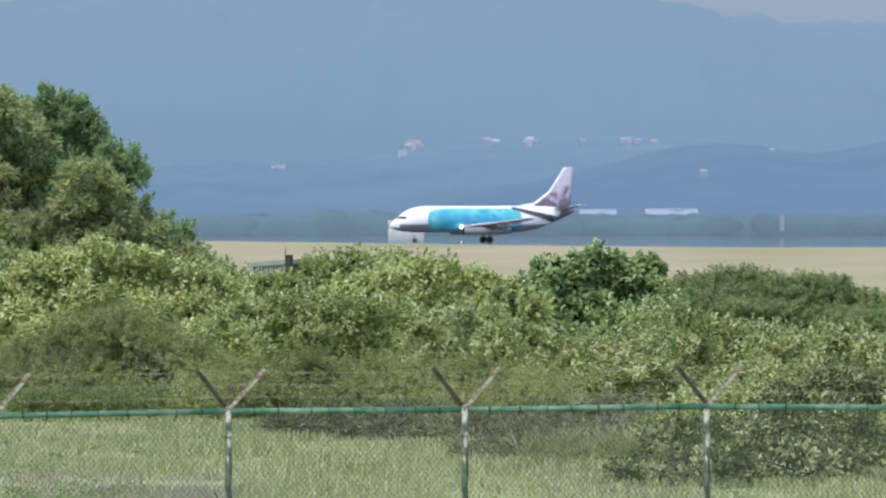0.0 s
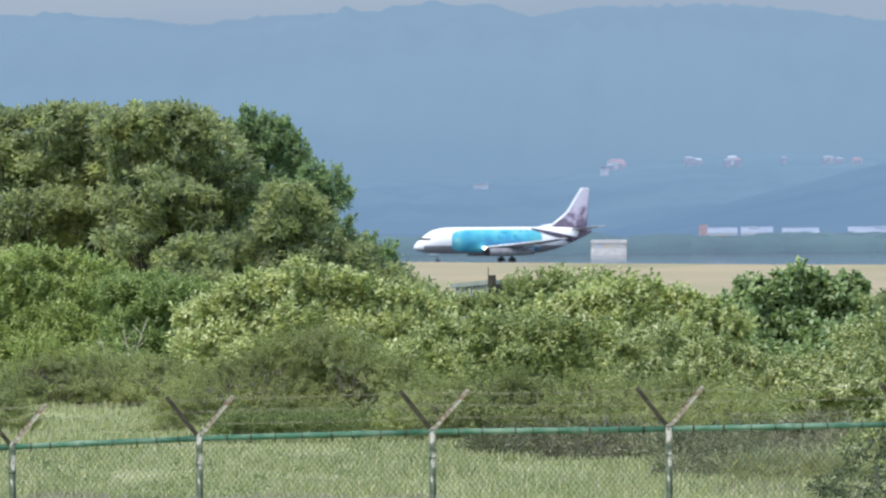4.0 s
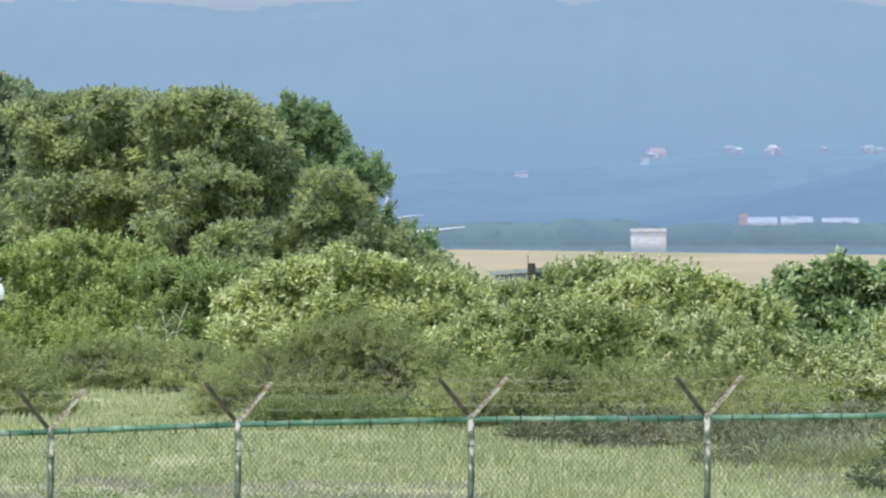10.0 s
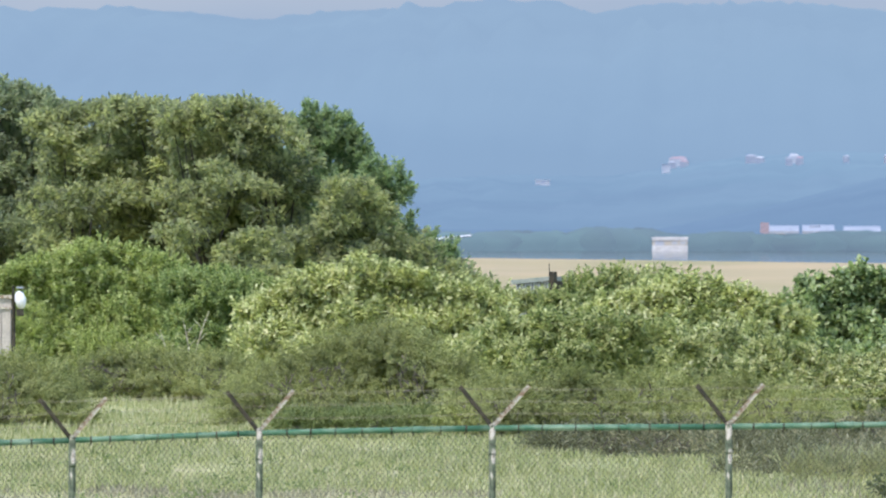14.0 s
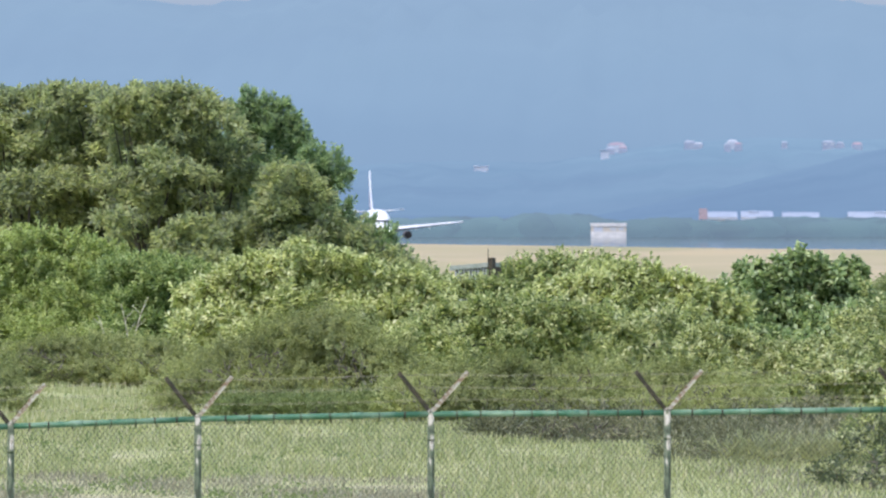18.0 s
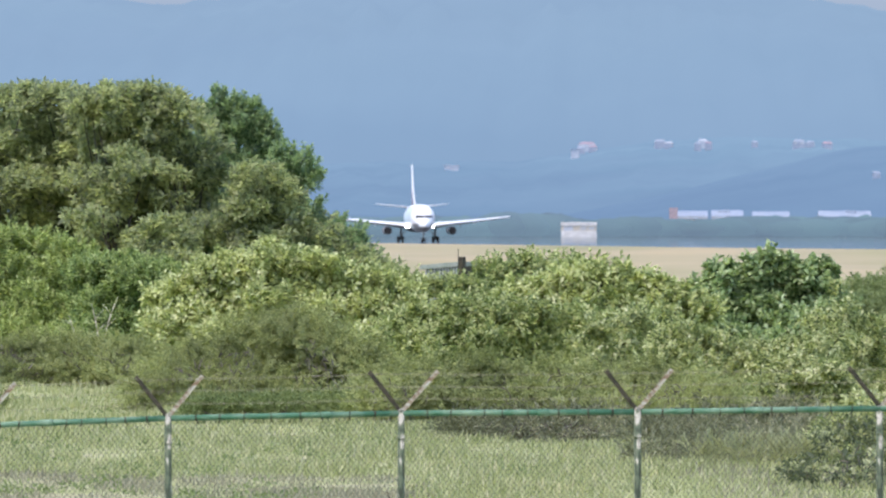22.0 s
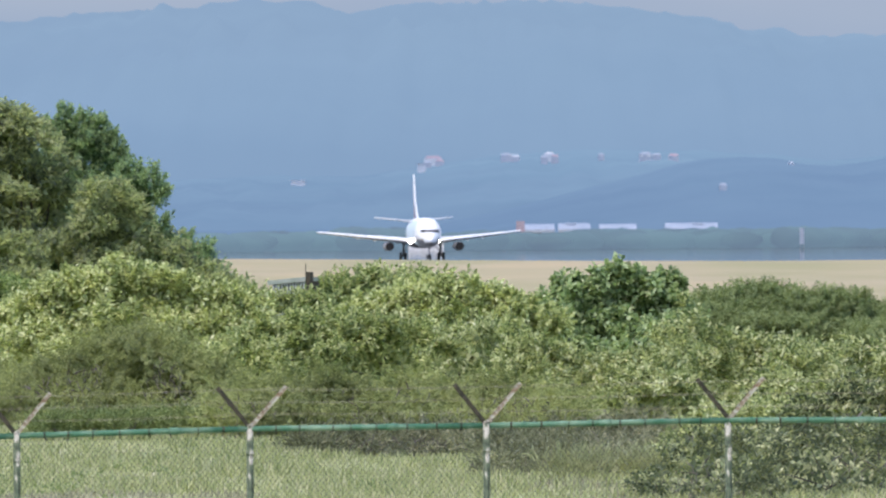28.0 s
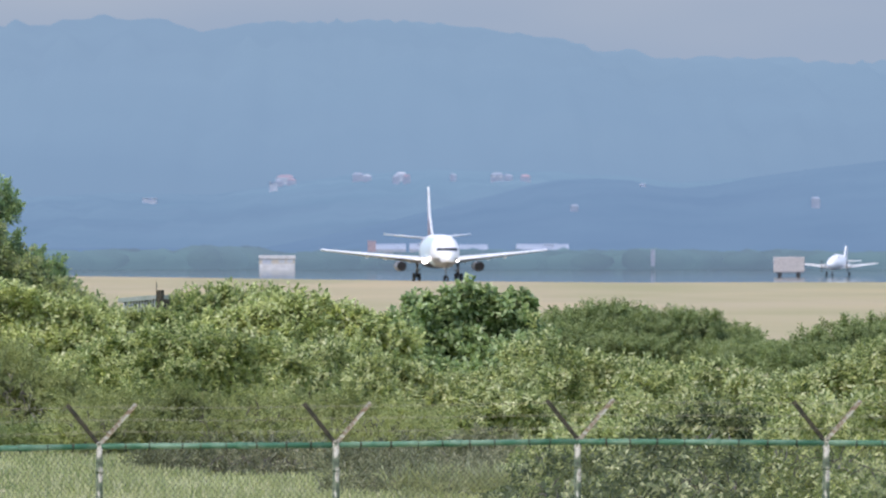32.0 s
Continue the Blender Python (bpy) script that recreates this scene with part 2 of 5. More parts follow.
LEAF_THICKET = leafy("dull_olive_leaf", [(0.05, (0.105, 0.145, 0.065)), (0.4, (0.205, 0.265, 0.115)), (0.8, (0.345, 0.405, 0.2))], 0.75, 0.46, 0.8)
LEAF_FRESH = leafy("fresh_green_leaf", [(0.15, (0.16, 0.235, 0.15)), (0.45, (0.27, 0.375, 0.225)), (0.85, (0.46, 0.57, 0.36))], 0.5, 0.66)
PALE_STEM = worn("bleached_stem", (0.5, 0.48, 0.38), (0.36, 0.33, 0.25), 4.0, rough=0.9)
TWIG = worn("grey_twig", (0.2, 0.175, 0.16), (0.12, 0.1, 0.09), 3.0, rough=0.95)
LEAF_DRY = leafy("olive_grey_brush", [(0.2, (0.115, 0.125, 0.08)), (0.45, (0.23, 0.245, 0.155)), (0.65, (0.33, 0.335, 0.23)), (0.85, (0.5, 0.48, 0.37))], 0.9, 0.35, 1.2)
BLADE_DRY = leafy("dry_grass_blade", [(0.05, (0.22, 0.205, 0.15)), (0.45, (0.35, 0.325, 0.25)), (0.85, (0.5, 0.47, 0.37))], 0.8, 0.3)
LEAF_STRAW = leafy("straw_brush", [(0.05, (0.3, 0.32, 0.19)), (0.45, (0.46, 0.47, 0.31)), (0.85, (0.63, 0.62, 0.46))], 0.8, 0.55)
LEAF_WEED = leafy("meadow_weed", [(0.05, (0.13, 0.18, 0.07)), (0.5, (0.21, 0.27, 0.11)), (0.9, (0.32, 0.37, 0.18))], 0.6)
BLADE = leafy("meadow_blade", [(0.05, (0.250, 0.286, 0.126)), (0.4, (0.410, 0.441, 0.217)), (0.7, (0.569, 0.563, 0.353)), (0.9, (0.679, 0.626, 0.474))], 0.6, 0.42)
WHITE = worn("white_gloss_paint", (0.82, 0.83, 0.84), (0.74, 0.75, 0.77), 0.6, rough=0.3)
RUBBER = worn("tyre_rubber", (0.025, 0.025, 0.027), (0.05, 0.05, 0.05), 4.0, rough=0.85)
STEEL = worn("gear_steel", (0.3, 0.31, 0.33), (0.18, 0.18, 0.19), 3.0, rough=0.45, metal=0.6)
GLASS_DARK = mat("dark_glass", 0.35, 0.0, (0.015, 0.02, 0.025))
COWL = worn("grey_cowl_paint", (0.26, 0.26, 0.28), (0.19, 0.19, 0.21), 1.5, rough=0.4)
NACELLE = worn("grey_nacelle_paint", (0.06, 0.062, 0.072), (0.04, 0.042, 0.048), 1.5, rough=0.4)
LIP = worn("dull_intake_lip", (0.03, 0.03, 0.032), (0.05, 0.05, 0.052), 2.0, rough=0.6)
INTAKE = mat("engine_intake", 0.95, 0.0, (0.012, 0.012, 0.013))

# ---- ground, runway ----
RUNWAY_EDGE = [(-300, 2100, 0.2), (-80, 1915, 0.2), (-33, 1840, 0.2), (16, 1538, 0.4), (40, 1560, 0.14), (58, 1560, 0.2), (160, 1550, 0.2), (420, 1540, 0.2)]   # x, y, crown


def runway_height(x, y):
    """Height of the pavement, or of the verge before it, at a place."""
    near = float(np.interp(x, [e[0] for e in RUNWAY_EDGE], [e[1] for e in RUNWAY_EDGE]))
    top = float(np.interp(x, [e[0] for e in RUNWAY_EDGE], [e[2] for e in RUNWAY_EDGE]))
    return float(np.interp(y, [near + 50, near + 85, 2400], [top, -0.5, 0.03]))


def make_ground():
    xs = [-2600, -800, -200, -60, 0, 60, 200, 800, 2600]
    ys = [-600, -100, 0, 100, 200, 300, 420, 600, 1000, 1330, 1430, 2000, 2300, 2460, 2600, 3400, 4990]
    verts = [(x, y, -0.8 if 1400 < y < 2350 else 0.0) for y in ys for x in xs]
    n = len(xs)
    faces = [(j * n + i, j * n + i + 1, (j + 1) * n + i + 1, (j + 1) * n + i) for j in range(len(ys) - 1) for i in range(n - 1)]
    g = raw("ground", verts, faces, GROUND)
    tagged(g, "flat ground, green meadow turning to straw-coloured airfield grass", "ground", kind="structure")
    edge = RUNWAY_EDGE
    rows = [[(x, y, z) for x, y, z in edge], [(x, y + 50, z) for x, y, z in edge], [(x, y + 85, -0.5) for x, y, z in edge], [(x, 2400, 0.03) for x, y, z in edge], [(x, 2475, 0.03) for x, y, z in edge]]
    n = len(edge)
    top = [q for row in rows for q in row]
    faces = [(k * n + i, k * n + i + 1, k * n + n + i + 1, k * n + n + i) for k in range(4) for i in range(n - 1)]
    under = [(x, y, -1.2) for x, y, z in top]
    faces += [tuple(a + 5 * n for a in reversed(f)) for f in faces]
    faces += [(i + 1, i, 5 * n + i, 5 * n + i + 1) for i in range(n - 1)] + [(4 * n + i, 4 * n + i + 1, 9 * n + i + 1, 9 * n + i) for i in range(n - 1)]
    p = raw("runway", top + under, faces, ASPHALT)
    verts, faces = [], []
    for x, y, z in edge:
        verts += [(x + 0.2, 1320, -0.02), (x + 0.1, y - 140, 0.19), (x, y + 1.0, z + 0.015)]
    for i in range(len(edge) - 1):
        for k in (0, 1):
            faces.append((3 * i + k, 3 * i + 3 + k, 3 * i + 4 + k, 3 * i + 1 + k))
    tagged(raw("verge", verts, faces, GROUND), "straw-coloured grass verge along the runway", "verge", kind="structure")
    tagged(p, "smooth grey asphalt runway shining in the heat", "runway", kind="structure")


make_ground()


# ---- far land ----
def ridge(name, d, depth, outline, material, label, rough_z, seed):
    """A wooded ridge: crest follows the outline (bearing, drop), sloping down towards the viewer."""
    us = np.array([o[0] for o in outline], float)
    vs = np.array([o[1] for o in outline], float)
    n, rows = 300, 16
    grid = np.linspace(us[0], us[-1], n)
    verts, faces = [], []
    for j in range(rows):
        f = j / (rows - 1)
        for i, u in enumerate(grid):
            v = float(np.interp(u, us, vs))
            crest = spot(u, v, d)
            y = d - depth * (1 - f)
            k = math.sin(f * math.pi / 2) ** 0.9
            wob = noise.noise(Vector((u * 0.02, f * 5.0, seed))) + 0.5 * noise.noise(Vector((u * 0.07, f * 11.0, seed + 7)))
            z = crest.z * k + wob * rough_z * (0.04 + 0.76 * math.sin(f * math.pi))
            verts.append(((u - 784) / UNIT * d, y, max(z, -1.0) if j else -1.0))
    for j in range(rows - 1):
        for i in range(n - 1):
            faces.append((j * n + i, j * n + i + 1, (j + 1) * n + i + 1, (j + 1) * n + i))
    b = len(verts)
    for i in range(n):
        x = verts[(rows - 1) * n + i][0]
        verts.append((x, d + 25, -1.0))
    for i in range(n - 1):
        faces.append(((rows - 1) * n + i, (rows - 1) * n + i + 1, b + i + 1, b + i))
    ob = raw(name, verts, faces, material, smooth=True)
    return tagged(ob, label, "hills", kind="structure")


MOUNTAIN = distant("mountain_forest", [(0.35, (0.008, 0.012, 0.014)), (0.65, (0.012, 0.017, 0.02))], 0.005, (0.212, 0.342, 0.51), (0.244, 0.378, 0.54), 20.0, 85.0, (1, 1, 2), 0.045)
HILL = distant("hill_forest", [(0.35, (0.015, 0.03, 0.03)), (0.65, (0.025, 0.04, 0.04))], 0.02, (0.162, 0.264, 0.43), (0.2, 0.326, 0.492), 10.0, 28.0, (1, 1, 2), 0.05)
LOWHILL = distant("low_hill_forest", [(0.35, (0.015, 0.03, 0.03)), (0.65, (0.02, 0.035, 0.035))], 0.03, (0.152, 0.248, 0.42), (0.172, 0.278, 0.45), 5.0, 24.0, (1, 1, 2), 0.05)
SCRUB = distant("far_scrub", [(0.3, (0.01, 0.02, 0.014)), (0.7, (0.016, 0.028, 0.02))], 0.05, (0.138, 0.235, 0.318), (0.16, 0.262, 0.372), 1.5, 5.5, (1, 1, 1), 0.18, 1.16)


def cloud_glow():
    m = mat("cloud_bank", 1.0, 0.0, (0, 0, 0))
    bsdf(m).inputs["Specular IOR Level"].default_value = 0.0
    n = grain(m, 0.004, 4, stretch=(0.45, 1, 1.6))
    join(m, ramp(m, n, [(0.42, (0.3, 0.41, 0.56)), (0.6, (0.39, 0.475, 0.585)), (0.75, (0.5, 0.55, 0.62))]), bsdf(m).inputs["Emission Color"])
    bsdf(m).inputs["Emission Strength"].default_value = FAR_GLOW
    return m


def cloud_bank():
    """Pale sky and cloud low behind the mountains."""
    verts, faces, n = [], [], 24
    for i in range(n + 1):
        a = radians(-24 + 48 * i / n)
        verts += [(4900 * math.sin(a), 4900 * math.cos(a), -5), (4900 * math.sin(a), 4900 * math.cos(a), 600)]
    faces = [(2 * i, 2 * i + 2, 2 * i + 3, 2 * i + 1) for i in range(n)]
    tagged(raw("backdrop_sky", verts, faces, cloud_glow()), "pale blue sky with soft low cloud", "sky", kind="structure")


cloud_bank()
HILLS = [(-1400, 300), (-400, 300), (250, 290), (420, 280), (600, 284), (740, 262), (860, 246), (1000, 240), (1200, 243), (1330, 250), (1420, 262), (1600, 250), (1800, 235), (2600, 220)]
FOOTHILLS = [(-1400, 380), (700, 376), (820, 352), (900, 334), (1000, 308), (1100, 284), (1170, 264), (1225, 256), (1290, 254), (1342, 258), (1390, 268), (1440, 272), (1500, 264), (1560, 252), (1660, 238), (1793, 222), (2600, 190)]
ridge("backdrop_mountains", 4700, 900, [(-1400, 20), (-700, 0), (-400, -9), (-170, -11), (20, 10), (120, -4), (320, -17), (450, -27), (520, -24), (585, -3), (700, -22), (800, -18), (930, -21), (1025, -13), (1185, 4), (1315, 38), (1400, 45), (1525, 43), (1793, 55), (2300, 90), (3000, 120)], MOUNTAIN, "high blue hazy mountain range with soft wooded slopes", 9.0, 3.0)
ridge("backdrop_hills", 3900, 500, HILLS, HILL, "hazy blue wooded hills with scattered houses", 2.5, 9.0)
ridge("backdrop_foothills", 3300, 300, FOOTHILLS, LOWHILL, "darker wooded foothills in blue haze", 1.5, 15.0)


def far_scrub():
    """A long belt of scrub behind the runway: lumpy clumps standing on the ground."""
    rnd = random.Random(5)
    verts, faces = [], []
    bm = bmesh.new()
    bmesh.ops.create_icosphere(bm, subdivisions=2, radius=1.0)
    base = [v.co.copy() for v in bm.verts]
    tri = [[v.index for v in f.verts] for f in bm.faces]
    bm.free()
    for k in range(620):
        u = rnd.uniform(-900, 2300)
        d = rnd.uniform(2420, 2600)
        h = 3.5 + 1.1 * noise.noise(Vector((u * 0.006, 2.0, 1.0))) + rnd.uniform(-0.5, 0.5)
        if 560 < u < 690:
            h += 0.6
        p = spot(u, 0, d)
        w = rnd.uniform(3, 7)
        o = len(verts)
        for c in base:
            s = 1 + 0.25 * noise.noise(c * 2.1 + Vector((k * 1.7, 0, 0)))
            verts.append((p.x + c.x * w * s, p.y + c.y * 4 * s, h * 0.45 + c.z * h * 0.55 * s))
        faces += [[o + i for i in t] for t in tri]
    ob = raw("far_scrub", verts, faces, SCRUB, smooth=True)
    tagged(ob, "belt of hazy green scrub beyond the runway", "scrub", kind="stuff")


far_scrub()


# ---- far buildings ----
# far walls, roofs and windows: haze mixed into the paint, darker and bluer
PLASTER = worn("hazy_plaster", (0.41, 0.44, 0.5), (0.34, 0.38, 0.45), 0.3, rough=0.9)
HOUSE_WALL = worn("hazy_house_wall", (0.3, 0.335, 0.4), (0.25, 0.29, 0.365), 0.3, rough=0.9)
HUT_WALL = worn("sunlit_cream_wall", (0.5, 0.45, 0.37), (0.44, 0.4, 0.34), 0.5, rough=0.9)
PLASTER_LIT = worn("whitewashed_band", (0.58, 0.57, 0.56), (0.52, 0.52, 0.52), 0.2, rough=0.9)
PINKROOF = worn("hazy_red_roof", (0.31, 0.25, 0.29), (0.26, 0.23, 0.28), 0.4, rough=0.9)
HOUSE_ROOF = worn("hazy_house_roof", (0.27, 0.31, 0.38), (0.23, 0.28, 0.36), 0.2, rough=0.8)
ROOF_WHITE = worn("hazy_white_roof", (0.33, 0.37, 0.44), (0.27, 0.32, 0.4), 0.2, rough=0.6)
BEIGE = worn("pink_beige_panel", (0.48, 0.44, 0.42), (0.42, 0.39, 0.38), 0.3, rough=0.7)
HAZY_GLASS = mat("hazy_window", 0.3, 0.0, (0.4, 0.42, 0.45))


def house(u, v, w, h, d, wall, roof, gable=True):
    """A house that faces the airfield; u, v give the middle of its eaves."""
    p = spot(u, v, d)
    root = thing("house", "small pale hillside house with a pitched roof" if gable else "low flat-roofed pale building on the hillside", "house", pose(p.x, p.y, p.z), "houses on the hill")
    bm = bmesh.new()
    box(bm, -w / 2, w / 2, 0, w * 0.7, -h - 14, 0)
    part("wall", bm, wall, root)
    bm = bmesh.new()
    if gable:
        o = 0.06
        rr = h * 0.45
        pts = [(-w / 2 - o, -o, 0), (w / 2 + o, -o, 0), (w / 2 + o, w * 0.7 + o, 0), (-w / 2 - o, w * 0.7 + o, 0), (-w / 2 + w * 0.2, w * 0.35, rr), (w / 2 - w * 0.2, w * 0.35, rr)]
        vs = [bm.verts.new(q) for q in pts]
        for f in ((0, 1, 5, 4), (1, 2, 5), (2, 3, 4, 5), (3, 0, 4), (3, 2, 1, 0)):
            bm.faces.new([vs[i] for i in f])
    else:
        box(bm, -w / 2 - 0.2, w / 2 + 0.2, -0.2, w * 0.7, 0, 0.25)
    part("roof", bm, roof, root, "hazy red roof" if roof is PINKROOF else "white roof")
    k = 2 if w > 3.5 else 0
    for i in range(k):
        x = -w / 2 + w * (i + 0.5) / k
        bm = bmesh.new()
        box(bm, x - 0.4, x + 0.4, -0.06, 0.02, -h * 0.62, -h * 0.25)
        part("window", bm, HAZY_GLASS, root)


def hillside_distance(u, v, d, depth, outline):
    """How far out the sightline at (u, v) meets a ridge."""
    us = [o[0] for o in outline]
    vs = [o[1] for o in outline]
    top = spot(u, float(np.interp(u, us, vs)), d).z
    for i in range(200):
        f = i / 199
        y = d - depth * (1 - f)
        if top * math.sin(f * math.pi / 2) ** 0.9 >= spot(u, v, y).z:
            return y
    return d


def town():
    for u, v, w, h, wall, roof, gable in (
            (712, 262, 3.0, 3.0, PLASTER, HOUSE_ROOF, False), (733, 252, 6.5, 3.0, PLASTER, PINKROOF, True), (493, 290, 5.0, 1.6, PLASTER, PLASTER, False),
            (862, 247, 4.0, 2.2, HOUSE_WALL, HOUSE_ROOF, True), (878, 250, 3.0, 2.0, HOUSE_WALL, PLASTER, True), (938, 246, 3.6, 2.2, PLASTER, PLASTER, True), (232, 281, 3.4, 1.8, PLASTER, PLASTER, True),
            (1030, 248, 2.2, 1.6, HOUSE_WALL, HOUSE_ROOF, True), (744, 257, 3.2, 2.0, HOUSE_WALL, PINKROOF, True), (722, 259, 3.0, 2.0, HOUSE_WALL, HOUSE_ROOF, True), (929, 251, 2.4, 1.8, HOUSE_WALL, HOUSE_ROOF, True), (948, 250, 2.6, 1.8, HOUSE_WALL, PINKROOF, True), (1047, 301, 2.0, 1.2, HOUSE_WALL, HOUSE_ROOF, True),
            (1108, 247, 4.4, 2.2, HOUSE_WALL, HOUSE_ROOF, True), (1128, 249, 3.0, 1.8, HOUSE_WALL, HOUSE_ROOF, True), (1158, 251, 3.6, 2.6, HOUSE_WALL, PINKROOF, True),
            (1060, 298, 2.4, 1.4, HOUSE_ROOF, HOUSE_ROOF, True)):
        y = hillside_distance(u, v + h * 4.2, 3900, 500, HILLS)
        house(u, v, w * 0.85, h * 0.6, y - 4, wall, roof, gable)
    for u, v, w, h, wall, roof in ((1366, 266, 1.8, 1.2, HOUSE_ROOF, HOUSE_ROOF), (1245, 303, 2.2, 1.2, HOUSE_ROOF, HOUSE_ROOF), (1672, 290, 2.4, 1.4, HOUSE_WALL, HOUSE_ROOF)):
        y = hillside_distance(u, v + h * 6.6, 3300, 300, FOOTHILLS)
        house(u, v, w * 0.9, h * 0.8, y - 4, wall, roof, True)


def terminal(u0, u1, v0, v1, box_u=None):
    """A long low hall with a white roof behind the scrub."""
    d = 2640
    a, b = spot(u0, v0, d), spot(u1, v1, d)
    w = b.x - a.x
    root = thing("airport_hall", "long low airport hall with a white sheet-metal roof", "building", pose((a.x + b.x) / 2, d, 0), "airport halls")
    z1, z0 = a.z, b.z
    bm = bmesh.new()
    box(bm, -w / 2 + 0.3, w / 2 - 0.3, 0.6, 18, 0, z0)
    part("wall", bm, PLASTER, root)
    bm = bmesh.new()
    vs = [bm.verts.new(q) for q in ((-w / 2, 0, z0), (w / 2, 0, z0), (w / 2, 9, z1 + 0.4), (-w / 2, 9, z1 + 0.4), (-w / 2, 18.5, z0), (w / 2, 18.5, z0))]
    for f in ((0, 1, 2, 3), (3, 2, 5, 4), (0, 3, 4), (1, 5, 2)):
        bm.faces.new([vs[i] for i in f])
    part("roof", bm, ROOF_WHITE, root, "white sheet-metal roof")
    bm = bmesh.new()
    box(bm, -w / 2, w / 2, -0.08, 0.0, z0 - 0.25, z0 + 0.35)
    part("fascia", bm, ROOF_WHITE, root)
    for i in range(max(2, int(w / 2.4))):
        bm = bmesh.new()
        x = -w / 2 + (i + 0.5) * w / max(2, int(w / 2.4))
        box(bm, x - 0.7, x + 0.7, 0.5, 0.62, 0.4, z0 - 0.7)
        part("window", bm, HAZY_GLASS, root)
    if box_u is not None:
        p = spot(box_u, v0 - 4, d)
        bm = bmesh.new()
        box(bm, p.x - (a.x + b.x) / 2 - 1.1, p.x - (a.x + b.x) / 2 + 1.1, 6, 8, z0, p.z, 0.05)
        part("roof_box", bm, ROOF_WHITE, root, "white plant room on the roof")


def airfield_things():
    for row in ((884, 947, 373, 382, None), (953, 1010, 372, 382, 975), (1026, 1092, 374, 383, None), (1143, 1236, 373, 384, 1200)):
        terminal(*row)
    # red tail or sign by the halls
    p = spot(886, 0, 2630)
    sign = thing("roof_sign", "hazy red upright board beside the airport hall", "sign", pose(p.x, p.y, 0))
    bm = bmesh.new()
    box(bm, -0.9, 0.9, -0.1, 0.1, 3.4, 5.7, 0.04)
    part("board", bm, PINKROOF, sign)
    for x in (-0.6, 0.6):
        bm = bmesh.new()
        tube(bm, (x, 0, 0), (x, 0, 3.5), 0.08, sides=8)
        part("leg", bm, STEEL, sign)
    # cream equipment hut behind the runway
    p = spot(718.5, 0, 2395)
    hut = thing("equipment_hut", "cream concrete equipment hut with white bands and a wide door", "hut", pose(p.x, p.y, 0))
    bm = bmesh.new()
    box(bm, -3.4, 3.4, 0, 4.5, 0, 2.15)
    part("wall", bm, HUT_WALL, hut)
    bm = bmesh.new()
    box(bm, -3.5, 3.5, -0.15, 4.6, 2.15, 2.82, 0.03)
    part("roof", bm, PLASTER_LIT, hut, "flat white roof slab")
    bm = bmesh.new()
    box(bm, -3.42, 3.42, -0.12, -0.005, 0, 1.2)
    part("plinth", bm, PLASTER_LIT, hut, "white painted plinth")
    for x0, x1, z0, z1 in ((-2.9, -1.1, 1.21, 2.05), (0.3, 1.5, 1.35, 2.0), (1.9, 3.0, 1.35, 2.0)):
        bm = bmesh.new()
        box(bm, x0, x1, -0.05, 0.02, z0, z1)
        part("door" if x0 < -2 else "window", bm, HAZY_GLASS if x0 > -2 else PLASTER, hut)
    # runway marker board
    p = spot(1384, 0, 2290)
    mk = thing("marker_board", "pale upright runway marker board on two legs", "sign", pose(p.x, p.y, runway_height(p.x, p.y)))
    bm = bmesh.new()
    box(bm, -0.4, 0.4, -0.06, 0.06, 1.0, 4.0, 0.02)
    part("board", bm, HOUSE_WALL, mk)
    for x in (-0.3, 0.3):
        bm = bmesh.new()
        tube(bm, (x, 0, 0), (x, 0, 1.1), 0.05, sides=8)
        part("leg", bm, STEEL, mk)
    # trailer near the parked light aircraft
    p = spot(1625, 0, 2010)
    tr = thing("box_trailer", "pinkish beige box trailer on small wheels", "trailer", pose(p.x, p.y, runway_height(p.x, p.y)))
    bm = bmesh.new()
    box(bm, -2.5, 2.5, 0, 2.2, 0.72, 3.15, 0.08)
    part("body", bm, BEIGE, tr)
    bm = bmesh.new()
    box(bm, -2.3, 2.3, 0.1, 2.1, 0.55, 0.75)
    part("chassis", bm, STEEL, tr)
    for x in (-1.5, 1.5):
        for y in (0.05, 1.95):
            bm = bmesh.new()
            tube(bm, (x, y, 0.35), (x, y + 0.2, 0.35), 0.35, sides=16)
            part("wheel", bm, RUBBER, tr)


